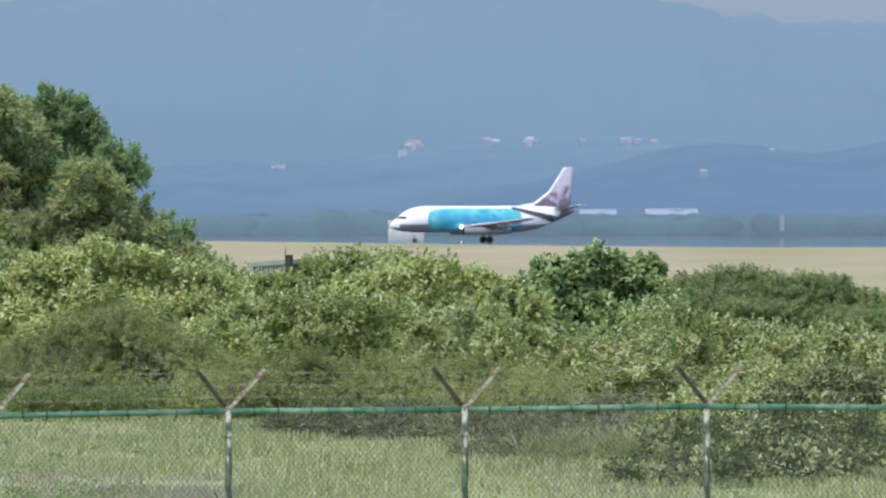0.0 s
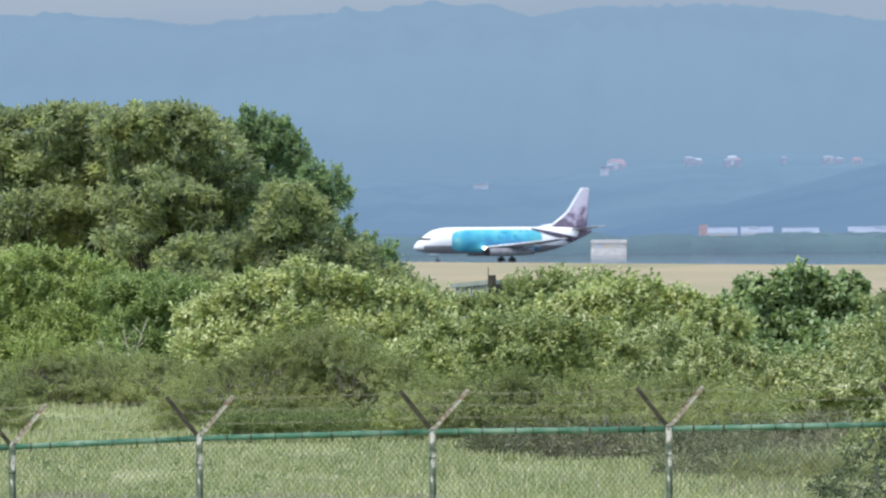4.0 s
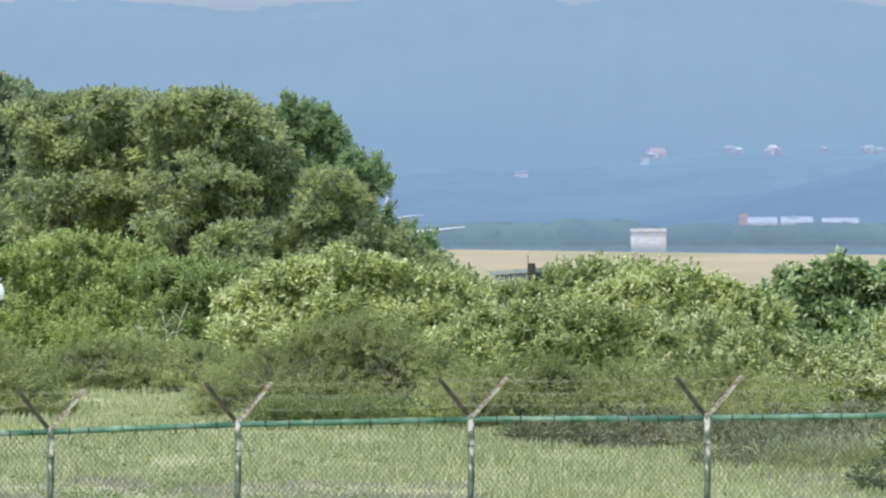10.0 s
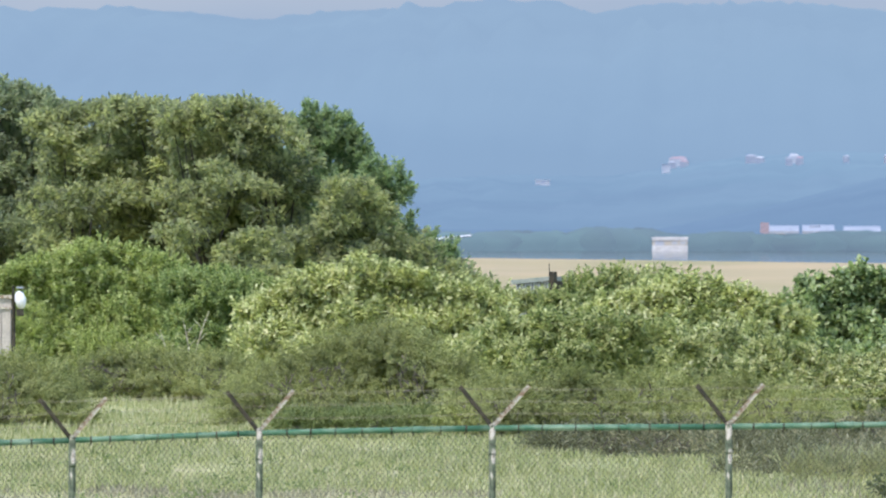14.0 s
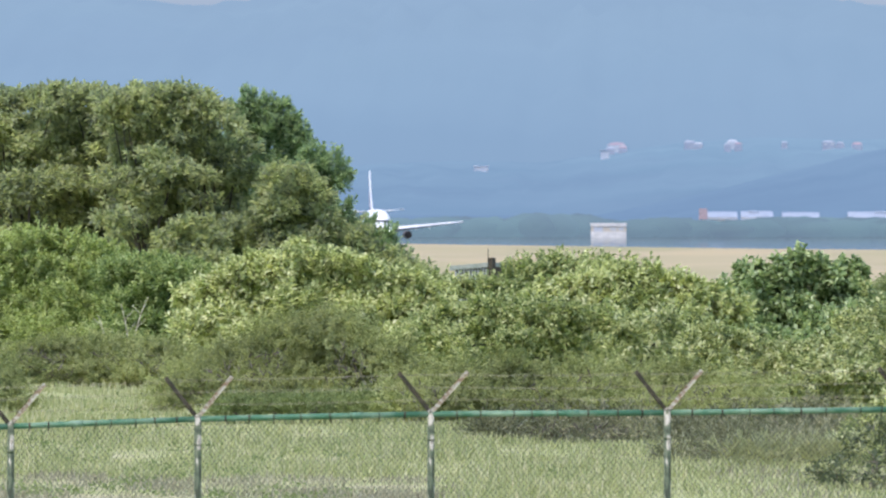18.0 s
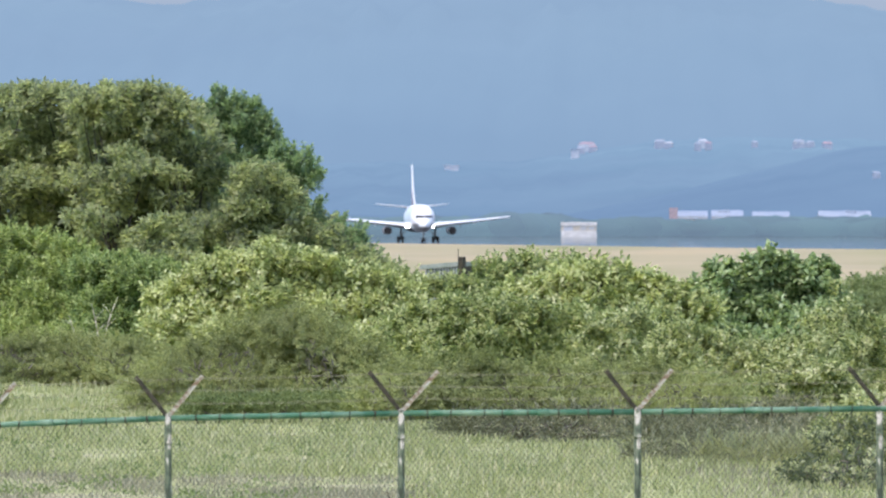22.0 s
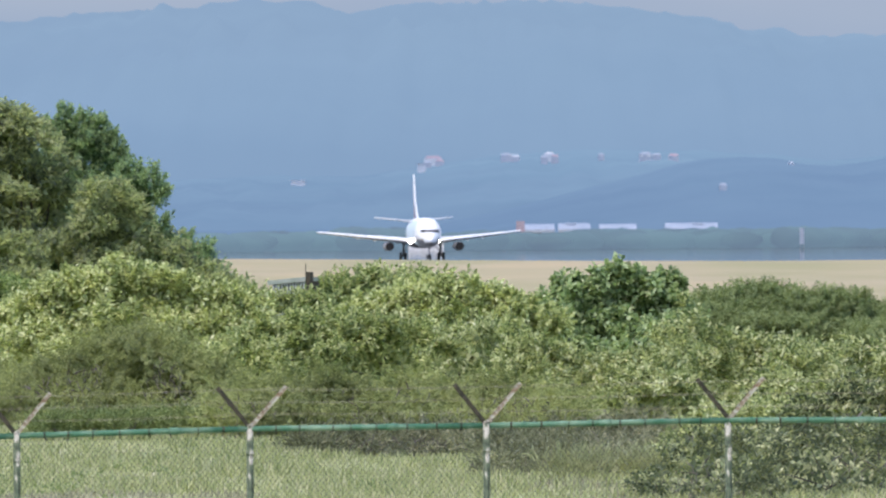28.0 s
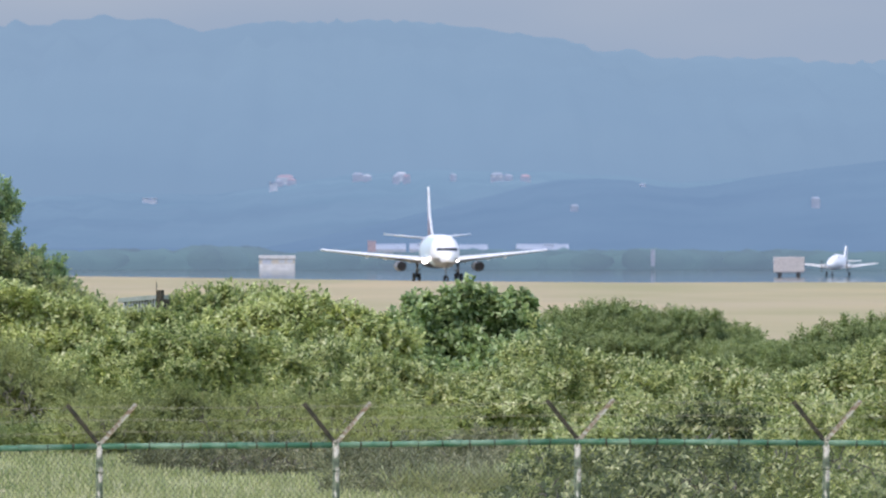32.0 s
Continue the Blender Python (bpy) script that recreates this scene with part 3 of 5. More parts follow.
def slat_hut():
    """A small hut at the edge of the field, clad in upright pale slats, with a mast."""
    d = 490
    p = spot(480, 0, d)
    top = spot(0, 452, d).z
    hut = thing("slatted_hut", "small green-roofed hut clad in upright white slats", "hut", pose(p.x, d, 0, 0, 0, -24))
    slope = 0.085         # fall of the roof for each metre along the front

    def eaves(x):
        return top - 0.2 - slope * (0.6 - x)

    def slab(x0, x1, y0, y1, low, thick):
        """A slab between two ends that follows the roof's fall."""
        return loft([[(x, y0, eaves(x) - low), (x, y1, eaves(x) - low), (x, y1, eaves(x) - low + thick), (x, y0, eaves(x) - low + thick)] for x in (x0, x1)])

    part("wall", loft([[(x, 0, 0), (x, 1.4, 0), (x, 1.4, eaves(x) - 0.06), (x, 0, eaves(x) - 0.06)] for x in (-0.8, 0.62)]), DARK_IRON, hut, "dark inner wall")
    part("roof", slab(-0.98, 0.66, -0.14, 1.6, 0.15, 0.17), ROOF_GREEN, hut, "grey-green sheet roof")
    for i in range(12):
        x = -0.76 + i * 0.12
        bm = bmesh.new()
        box(bm, x - 0.032, x + 0.032, -0.06, -0.02, 0.1, eaves(x) - 0.16, 0.006)
        part("slat", bm, PLASTER_PALE, hut)
    bm = bmesh.new()
    box(bm, 0.63, 0.86, -0.08, 0.2, 0, top + 0.02, 0.015)
    part("corner_post", bm, DARK_IRON, hut, "dark corner post")
    bm = bmesh.new()
    tube(bm, (0.62, 0.0, top - 0.2), (0.62, 0.0, top + 0.34), 0.022, 0.015, 8)
    part("mast", bm, DARK_IRON, hut, "thin dark mast")


PLASTER_PALE = worn("chalky_white_slat", (0.44, 0.48, 0.46), (0.32, 0.36, 0.35), 3.0, rough=0.8)
ROOF_GREEN = worn("grey_green_sheet", (0.2, 0.26, 0.22), (0.28, 0.31, 0.28), 2.0, rough=0.7)


def utility_hut():
    """A beige panelled hut with a round white floodlight at its corner."""
    d = 372
    right, top = spot(-448, 0, d).x, spot(0, 493, d).z
    f = thing("utility_hut", "beige panelled utility hut with a dark top rail", "hut", pose(right, d, 0))
    bm = bmesh.new()
    box(bm, -3.2, -0.04, 0.06, 2.4, 0, top - 0.1)
    part("wall", bm, PLASTER_GREY, f, "beige inner wall")
    x = -0.02
    for k in range(9):
        w = 0.29 if k == 0 else 0.36
        bm = bmesh.new()
        box(bm, x - w + 0.03, x, 0.0, 0.05, 0.1, top - 0.42, 0.008)
        part("panel", bm, PLASTER_GREY, f, "beige wall panel")
        x -= w
    for z0, z1, y0 in ((top - 0.42, top - 0.36, -0.05), (top - 0.1, top, -0.08)):
        bm = bmesh.new()
        box(bm, -3.25, 0.03, y0, 0.06, z0, z1, 0.01)
        part("rail", bm, RUSTY, f, "dark rusty rail")
    bm = bmesh.new()
    box(bm, -3.2, 0.0, 0.0, 0.05, top - 0.36, top - 0.1)
    part("frieze", bm, PLASTER_GREY, f)
    bm = bmesh.new()
    box(bm, 0.0, 0.12, -0.04, 0.1, 0, top + 0.02, 0.01)
    part("corner_post", bm, DARK_IRON, f, "dark corner post")
    bm = bmesh.new()
    tube(bm, (0.06, -0.08, top - 1.0), (0.06, -0.08, top + 0.28), 0.03, sides=8)
    tube(bm, (0.06, -0.08, top - 0.1), (0.22, -0.1, top - 0.1), 0.03, sides=8)
    part("bracket", bm, DARK_IRON, f, "dark pipe bracket")
    bm = bmesh.new()
    bmesh.ops.create_uvsphere(bm, u_segments=18, v_segments=12, radius=0.28, matrix=pose(0.28, -0.16, top - 0.14, 0, -10, 0) @ Matrix.Diagonal((0.6, 0.8, 1, 1)))
    lamp = part("floodlight", bm, WHITE, f, "round white floodlight", True)
    bm = bmesh.new()
    box(bm, 0.18, 0.36, -0.3, 0.0, top + 0.2, top + 0.26, 0.01)
    part("visor", bm, ROOF_WHITE, lamp, "white visor")
    bm = bmesh.new()
    box(bm, 0.16, 0.38, -0.25, -0.05, top - 0.62, top - 0.42, 0.02)
    part("ballast", bm, DARK_IRON, lamp, "dark ballast box")


PLASTER_GREY = worn("weathered_concrete", (0.5, 0.46, 0.4), (0.4, 0.37, 0.33), 2.0, rough=0.9, bump=0.3)
town()
airfield_things()
slat_hut()
utility_hut()


# ---- fence ----
STRAND = worn("old_barbed_wire", (0.32, 0.31, 0.21), (0.22, 0.19, 0.13), 3.0, rough=0.7)


def fence():
    us = [-674, -341, -9, 404.5, 822.5, 1252.5, 1689, 2128]
    vs = [762, 750, 737, 728, 725.5, 719.5, 722, 724]
    d = 158.0
    f = thing("chain_link_fence", "green chain-link fence with Y-shaped barbed wire arms and flaking posts", "fence")
    tops = [spot(u, v, d) for u, v in zip(us, vs)]
    rnd = random.Random(2)
    for i, p in enumerate(tops):
        bm = bmesh.new()
        tube(bm, (0, 0, 0), (0, 0, p.z + 0.03), 0.046, sides=14)
        tube(bm, (0, 0, p.z + 0.03), (0, 0, p.z + 0.06), 0.05, 0.03, sides=14)
        tube(bm, (0, 0, p.z - 0.34), (0, 0, p.z - 0.30), 0.05, sides=14)
        part("post", bm, POST_WORN, f, "flaking green and grey steel post", True, pose(p.x, d, 0, rnd.uniform(-0.4, 0.4), rnd.uniform(-0.4, 0.4), 0))
        for s, w, h, mt, lab in ((-1, 0.385, 0.49, DARK_IRON, "dark steel arm"), (1, 0.43, 0.5, RUSTY, "rusty steel arm")):
            w *= rnd.uniform(0.96, 1.04)
            bm = bmesh.new()
            L = math.hypot(w, h)
            box(bm, -0.027, 0.027, -0.004, 0.004, 0, L)
            box(bm, -0.03, -0.022, -0.004, 0.046, 0, L)
            for k in range(3):
                box(bm, -0.026, -0.012, -0.01, 0.0, L * (0.3 + 0.32 * k) - 0.008, L * (0.3 + 0.32 * k) + 0.008)
            part("arm", bm, mt, f, lab, False, pose(p.x + s * 0.02, d - 0.02, p.z + 0.04, 0, s * math.degrees(math.atan2(w, h)), 0))
    for a, b in zip(tops, tops[1:]):
        L = (b - a).length
        along = (b - a).normalized()
        # top rail, with sleeve joints and tie wires
        bm = bmesh.new()
        tube(bm, a, b, 0.037, sides=14)
        ties = [a.lerp(b, k / 9 + rnd.uniform(-0.02, 0.02)) for k in range(1, 9)]
        c = a.lerp(b, rnd.uniform(0.3, 0.7))
        tube(bm, c - along * 0.08, c + along * 0.08, 0.043, sides=12)
        part("top_rail", bm, PAINT_GREEN, f, "weathered green pipe rail", True)
        for c in ties:
            bm = bmesh.new()
            w = rnd.uniform(0.005, 0.011)
            tube(bm, c - along * w, c + along * w, 0.042, sides=10)
            tube(bm, c + Vector((0, -0.035, -0.03)), c + Vector((rnd.uniform(-0.03, 0.03), -0.03, -0.075)), 0.008, sides=5)
            part("tie_wire", bm, DARK_IRON, f, "dark twisted tie wire")
        # barbed strands
        for s, w, h in ((-1, 0.385, 0.49), (1, 0.43, 0.5)):
            for k in range(3):
                q = 0.3 + 0.32 * k
                off = Vector((s * (0.02 + w * q), -0.03 + 0.05 * s, 0.04 + h * q))
                bm = bmesh.new()
                sag = rnd.uniform(0.0, 0.035)
                last = a + off
                for j in range(1, 13):
                    g = j / 12
                    pnt = a.lerp(b, g) + off - Vector((0, 0, sag * 4 * g * (1 - g) + rnd.uniform(-0.006, 0.006)))
                    tube(bm, last, pnt, 0.0014, sides=4, caps=False)
                    for e in range(2):
                        c = last.lerp(pnt, (e + 0.5) / 2)
                        tube(bm, c - Vector((0.012, 0, 0.02)), c + Vector((0.012, 0, 0.02)), 0.0012, sides=3, caps=False)
                        tube(bm, c - Vector((-0.012, 0, 0.02)), c + Vector((-0.012, 0, 0.02)), 0.0012, sides=3, caps=False)
                    last = pnt
                part("barbed_wire", bm, STRAND, f)
        # woven diamonds
        verts, faces = [], []
        dx, dz, r = 0.0355, 0.043, 0.003
        cols = int(L / dx)
        for i in range(cols):
            g = i / cols
            top = a.lerp(b, g)
            rows = int((top.z - 0.06) / dz)
            for j in range(rows):
                # the wire leans one way, then the other, so that columns cross in diamonds
                x0, x1 = (top.x + dx, top.x) if (j + i) % 2 else (top.x, top.x + dx)
                z0, z1 = top.z - 0.02 - j * dz, top.z - 0.02 - (j + 1) * dz
                y = top.y - 0.004
                o = len(verts)
                verts += [(x0 - r, y, z0), (x0 + r, y, z0), (x1 + r, y, z1), (x1 - r, y, z1)]
                faces.append((o, o + 1, o + 2, o + 3))
        raw("wire_mesh", verts, faces, WIRE, f, "galvanised diamond wire mesh")


# ---- plants ----
def leaf_fan(rng, pts, nrm, size, aspect, droop=0.3, face_up=0.5):
    """Folded four-point leaves at pts that lean along nrm."""
    n = len(pts)
    tip = nrm + rng.normal(0, 0.55, (n, 3))
    tip[:, 2] -= droop
    tip /= np.linalg.norm(tip, axis=1)[:, None] + 1e-9
    ref = rng.normal(0, 0.6, (n, 3)) + np.array([0, -0.4, face_up * 1.25]) + nrm * 0.6
    side = np.cross(tip, ref)
    side /= np.linalg.norm(side, axis=1)[:, None] + 1e-9
    up = np.cross(side, tip)
    s = (size * rng.uniform(0.6, 1.35, n))[:, None]
    a = pts
    c = pts + tip * s
    mid = pts + tip * s * 0.5 + up * s * 0.1
    l = mid + side * s * aspect * 0.5
    r = mid - side * s * aspect * 0.5
    verts = np.stack([a, l, c, r], 1).reshape(-1, 3)
    k = np.arange(n)[:, None] * 4
    faces = np.concatenate([k + np.array([[0, 2, 1]]), k + np.array([[0, 3, 2]])], 0)
    return verts, faces


def foliage(name, chunks, material, parent, label=""):
    v, f, o = [], [], 0
    for a, b in chunks:
        v.append(a)
        f.append(b + o)
        o += len(a)
    v, f = np.concatenate(v), np.concatenate(f)
    me = bpy.data.meshes.new(name)
    me.vertices.add(len(v))
    me.vertices.foreach_set("co", v.astype(np.float32).ravel())
    me.loops.add(len(f) * 3)
    me.loops.foreach_set("vertex_index", f.astype(np.int32).ravel())
    me.polygons.add(len(f))
    me.polygons.foreach_set("loop_start", np.arange(len(f), dtype=np.int32) * 3)
    me.update(calc_edges=True)
    me.materials.append(material)
    ob = new(name, me)
    ob.parent = parent
    if label:
        ob["label"] = label
    return ob


def limbs(rng, base, heads, r, parent):
    """A tapered trunk that forks to the heads of the crown."""
    bm = bmesh.new()
    fork = base + Vector((rng.normal(0, 0.1), rng.normal(0, 0.1), 0.35 * np.mean([h.z for h in heads])))
    mid = base.lerp(fork, 0.5) + Vector((rng.normal(0, 0.08), 0, 0))
    tube(bm, base - Vector((0, 0, 0.1)), mid, r, r * 0.85, 9)
    tube(bm, mid, fork, r * 0.85, r * 0.7, 9)
    part("trunk", bm, BARK, parent, "", True)
    for h in heads:
        bm = bmesh.new()
        knee = fork.lerp(h, 0.5) + Vector((rng.normal(0, 0.2), rng.normal(0, 0.2), rng.normal(0.1, 0.15)))
        tube(bm, fork, knee, r * 0.45, r * 0.3, 6)
        tube(bm, knee, h, r * 0.3, r * 0.08, 6)
        part("limb", bm, BARK, parent, "", True)


def ball(rng, n):
    v = rng.normal(0, 1, (n, 3))
    return v / np.linalg.norm(v, axis=1)[:, None]


def swell(rng, dirs):
    """Uneven swelling of a bough, by direction."""
    out = np.ones(len(dirs))
    for k in range(3):
        w = rng.normal(0, 1, 3)
        out += 0.2 * np.sin(dirs @ (w / np.linalg.norm(w)) * (2.2 + 1.4 * k) + rng.uniform(0, 6.3))
    return out


def sprays(rng, base, axis, length, leaf, aspect, per, rise=0.25, splay=(0.0, 1.0), droop=0.1):
    """Leafy shoots: leaves stand in a spiral round each shoot, flatter at its foot and steeper at its tip."""
    n = len(base)
    axis = axis / (np.linalg.norm(axis, axis=1)[:, None] + 1e-9)
    e1 = np.cross(axis, rng.normal(0, 1, (n, 3)))
    e1 /= np.linalg.norm(e1, axis=1)[:, None] + 1e-9
    e2 = np.cross(axis, e1)
    s = np.linspace(0.12, 1.0, per)[None, :, None]
    ang = (np.arange(per) * 2.4)[None, :, None] + rng.uniform(0, 6.3, (n, 1, 1)) + rng.normal(0, 0.25, (n, per, 1))
    lift = splay[0] + (splay[1] - splay[0]) * s + rng.normal(0, 0.25, (n, per, 1))
    L = np.asarray(length).reshape(-1, 1, 1)
    at = base[:, None] + axis[:, None] * L * s
    at[:, :, 2] += (rise * L * s * s)[:, :, 0]
    way = (np.cos(ang) * e1[:, None] + np.sin(ang) * e2[:, None]) * np.cos(lift) + axis[:, None] * np.sin(lift)
    way[:, :, 2] -= droop
    way = way + rng.normal(0, 0.16, way.shape)
    way /= np.linalg.norm(way, axis=2)[:, :, None] + 1e-9
    side = np.cross(way, axis[:, None] + np.array([0, 0, 0.3]))
    side /= np.linalg.norm(side, axis=2)[:, :, None] + 1e-9
    up = np.cross(side, way)
    size = leaf * (0.72 + 0.5 * np.sin(math.pi * s * 0.85)) * rng.uniform(0.7, 1.3, (n, per, 1))
    mid = at + way * size * 0.52 + up * size * 0.07
    tip = at + way * size - np.array([0, 0, 0.12]) * size
    verts = np.stack([at, mid + side * size * aspect * 0.5, tip, mid - side * size * aspect * 0.5], 2).reshape(-1, 3)
    verts[:, 2] = np.maximum(verts[:, 2], 0.02)
    k = np.arange(n * per)[:, None] * 4
    return verts, np.concatenate([k + np.array([[0, 2, 1]]), k + np.array([[0, 3, 2]])], 0)


def bush(name, label, category, d, outline, material, bough=0.42, flat=0.9, wide=1.15, full=1.0, shoots=24, length=0.3, leaf=0.15, aspect=0.5, per=14,
         deep=5.0, low=0.0, seed=1, up=0.5, out=0.8, rise=0.25, splay=(0.0, 1.0), droop=0.1, gaps=0.0, under=-0.35, trunk=0.07, group="", inner=260, back=(0.7, 1.2), spires=(), hollows=(), loose=0.35, jut=0.22, heave=0.3, mass=0.75, tufts=2.2, tall=0.22, sink=0.14, twigs=0):
    """A shrub or tree, d metres out. Uneven boughs fill the space below the outline (bearing, drop) down to the height low,
    the higher ones further back; every bough carries leafy shoots. Hollows (bearing, drop, half width, half height) lie deep in the crown's shade."""
    rng = np.random.default_rng(seed)
    xs = np.array([spot(u, 0, d).x for u, v in outline])
    zs = np.array([spot(0, v, d).z - sink for u, v in outline])
    x0, x1 = xs[0], xs[-1]
    root = thing(name, label, category, pose((x0 + x1) / 2, d + deep / 2, 0), group)
    shift = np.array([(x0 + x1) / 2, d + deep / 2, 0.0])
    grid = np.linspace(x0, x1, 60)
    area = float(np.mean(np.interp(grid, xs, zs) - low)) * (x1 - x0)
    count = max(8, int(full * 1.9 * area / (math.pi * bough * bough * wide * flat)))
    chunks, heads = [], []
    for k in range(count):
        x = x0 + (x1 - x0) * ((k * 0.61803 + rng.uniform(-0.03, 0.03)) % 1.0)
        R = bough * (0.5 + 0.9 * rng.uniform(0, 1) ** 1.6)
        rx, rz = R * wide * rng.uniform(0.75, 1.3), R * flat * rng.uniform(0.75, 1.3)
        x = min(max(x, x0 + rx * 0.8), x1 - rx * 0.8)
        top = min(float(np.interp(q, xs, zs)) for q in (x - rx * 0.7, x, x + rx * 0.7)) - length * (0.35 + 0.4 * up)
        rz = min(rz, max(0.12, (top - low) * 0.45))
        hi, lo = top - rz, low + rz * 0.6
        z = hi if k % 3 == 0 or hi <= lo else lo + (hi - lo) * rng.uniform(0, 1)
        u_at, v_at = 784 + x / d * UNIT, LEVEL - (z - EYE.z) / d * UNIT
        recess = 2.7 * any(((u_at - hu) / hw) ** 2 + ((v_at - hv) / hh) ** 2 < 1 for hu, hv, hw, hh in hollows)
        if gaps and k % 3 and noise.noise(Vector((x * mass * 0.9, z * mass * 1.2, seed * 3.7))) < gaps - 0.5:
            continue
        frac = (z - low) / max(top - low, 0.4)
        y = d + deep * (0.7 * max(frac, 0) ** 1.4 + heave * noise.noise(Vector((x * mass, z * mass, seed * 1.3))) + rng.uniform(0, jut)) + recess
        centre = np.array([x, y, max(z, 0.15)]) - shift
        n = max(5, int(shoots * (R / bough) ** 1.7))
        dirs = ball(rng, n)
        dirs[:, 2] = np.where(dirs[:, 2] < under, -dirs[:, 2], dirs[:, 2])
        dirs[:, 1] = np.where((dirs[:, 1] > 0.35) & (rng.uniform(0, 1, n) < 0.6), -dirs[:, 1], dirs[:, 1])
        at = centre + dirs * np.array([rx, R, rz]) * (swell(rng, dirs) * rng.uniform(0.5, 1.0, n))[:, None]
        ax = dirs * out + np.array([0, 0, up]) + rng.normal(0, loose, (n, 3))
        chunks.append(sprays(rng, at, ax, length * rng.uniform(0.55, 1.45, n), leaf, aspect, per, rise, splay, droop))
        if k % 2 == 0:
            heads.append(Vector(centre))
    # leading shoots that stand over the crown: bearing, drop of the tip, length, half width, lean
    for u, v, long, half, lean in spires:
        tip = np.array(spot(u, v, d)) + np.array([0, deep * 0.5, 0]) - shift
        long, half, lean = long * d / UNIT, half * d / UNIT, lean * d / UNIT
        m = max(6, int(34 * long * max(half / 0.2, 0.5)))
        s = rng.uniform(0.12, 1, (m, 1)) ** 0.8
        dd = ball(rng, m)
        pts = tip + np.concatenate([-lean * s, 0 * s, -long * s], 1) + dd * half * (0.1 + 0.8 * s ** 0.6) * np.array([1, 1, 0.6])
        chunks.append(sprays(rng, pts, dd * 0.7 + np.array([0.0, 0.0, 0.9]), length * rng.uniform(0.4, 0.8, m), leaf, aspect, per, rise, splay, droop))
    # tufts that break the crest line
    for k in range(int(tufts * (x1 - x0))):
        x = rng.uniform(x0 + 0.3, x1 - 0.3)
        tip = np.array([x, d + deep * rng.uniform(0.35, 0.7), float(np.interp(x, xs, zs)) + tall * rng.uniform(-0.6, 1.0)]) - shift
        long, m = tall * rng.uniform(1.2, 2.6), int(rng.integers(3, 8))
        s = rng.uniform(0.25, 1, (m, 1))
        pts = tip - np.concatenate([rng.normal(0, 0.25) * s, 0 * s, s], 1) * long + rng.normal(0, 0.07, (m, 3))
        chunks.append(sprays(rng, pts, rng.normal(0, 0.4, (m, 3)) + np.array([0, 0, 1.0]), length * rng.uniform(0.4, 0.8, m), leaf, aspect, per, rise, splay, droop))
    # shaded foliage deep inside
    m = int(area * inner)
    px = rng.uniform(x0 + 0.2, x1 - 0.2, m)
    b = bough * 1.3
    pt = np.minimum(np.minimum(np.interp(px - b, xs, zs), np.interp(px + b, xs, zs)), np.interp(px, xs, zs)) - b - length * 0.4
    pz = low + np.maximum(pt - low, 0.1) * rng.uniform(0, 1, m)
    py = d + deep * rng.uniform(*back, m)
    for hu, hv, hw, hh in hollows:
        py += 3.0 * (((784 + px / d * UNIT - hu) / hw) ** 2 + ((LEVEL - (pz - EYE.z) / d * UNIT - hv) / hh) ** 2 < 1)
    pts = np.stack([px, py, np.maximum(pz, 0.03)], 1) - shift
    chunks.append(leaf_fan(rng, pts, ball(rng, m), leaf * 1.35, min(1.0, aspect * 1.4), 0.2))
    # bare twigs that show through the lower front
    if twigs:
        m = int(area * twigs)
        px = rng.uniform(x0 + 0.3, x1 - 0.3, m)
        pz = low + 0.1 + np.maximum(np.interp(px, xs, zs) - low - 0.3, 0.1) * rng.uniform(0, 0.75, m)
        keep = np.array([noise.noise(Vector((a * 0.9, b * 1.2, seed * 2.1))) > 0.0 for a, b in zip(px, pz)])
        pts = np.stack([px, d + deep * rng.uniform(-0.02, 0.25, m), pz], 1)[keep] - shift
        bare = foliage("brushwood", [leaf_fan(rng, pts, np.tile([[0.0, 0.0, 0.55]], (len(pts), 1)) + rng.normal(0, 0.6, (len(pts), 3)), 0.26, 0.07, 0.0)], TWIG, root, "bare grey twigs")
        tagged(bare, kind="stuff")
    stems = max(1, int((x1 - x0) / 2.6))
    for i in range(stems):
        a, b = x0 + (x1 - x0) * i / stems - shift[0], x0 + (x1 - x0) * (i + 1) / stems - shift[0]
        mine = [h for h in heads if a <= h.x <= b][:7]
        if mine:
            limbs(rng, Vector(((a + b) / 2, deep * 0.55 + rng.uniform(-0.3, 0.3), 0)), mine, trunk, root)
    foliage("crown", chunks, material, root)
    return root


def pale_stems(u, v, d, count):
    """A dead shrub: bare pale stems that lean out of the thicket."""
    p = spot(u, v, d)
    dead = thing("dead_shrub", "bare pale stems of a dead shrub in the thicket", "shrub", pose(p.x, d - 0.3, 0))
    rnd = random.Random(int(u))
    for k in range(count):
        x, lean, high = rnd.uniform(-0.7, 0.7), rnd.uniform(-0.3, 0.3), p.z + rnd.uniform(-0.4, 0.5)
        pts = [Vector((x + lean * g * g * 2, -0.15 * g, high * g)) for g in (0.0, 0.3, 0.55, 0.75, 0.9, 1.0)]
        bm = bmesh.new()
        for i, (a, b) in enumerate(zip(pts, pts[1:])):
            tube(bm, a, b, 0.034 - 0.005 * i, 0.029 - 0.005 * i, 7)
        for g in (2, 3):
            tube(bm, pts[g], pts[g] + Vector((rnd.choice((-1, 1)) * 0.28, 0, 0.32)), 0.014, 0.006, 5)
        part("stem", bm, PALE_STEM, dead, "", True)


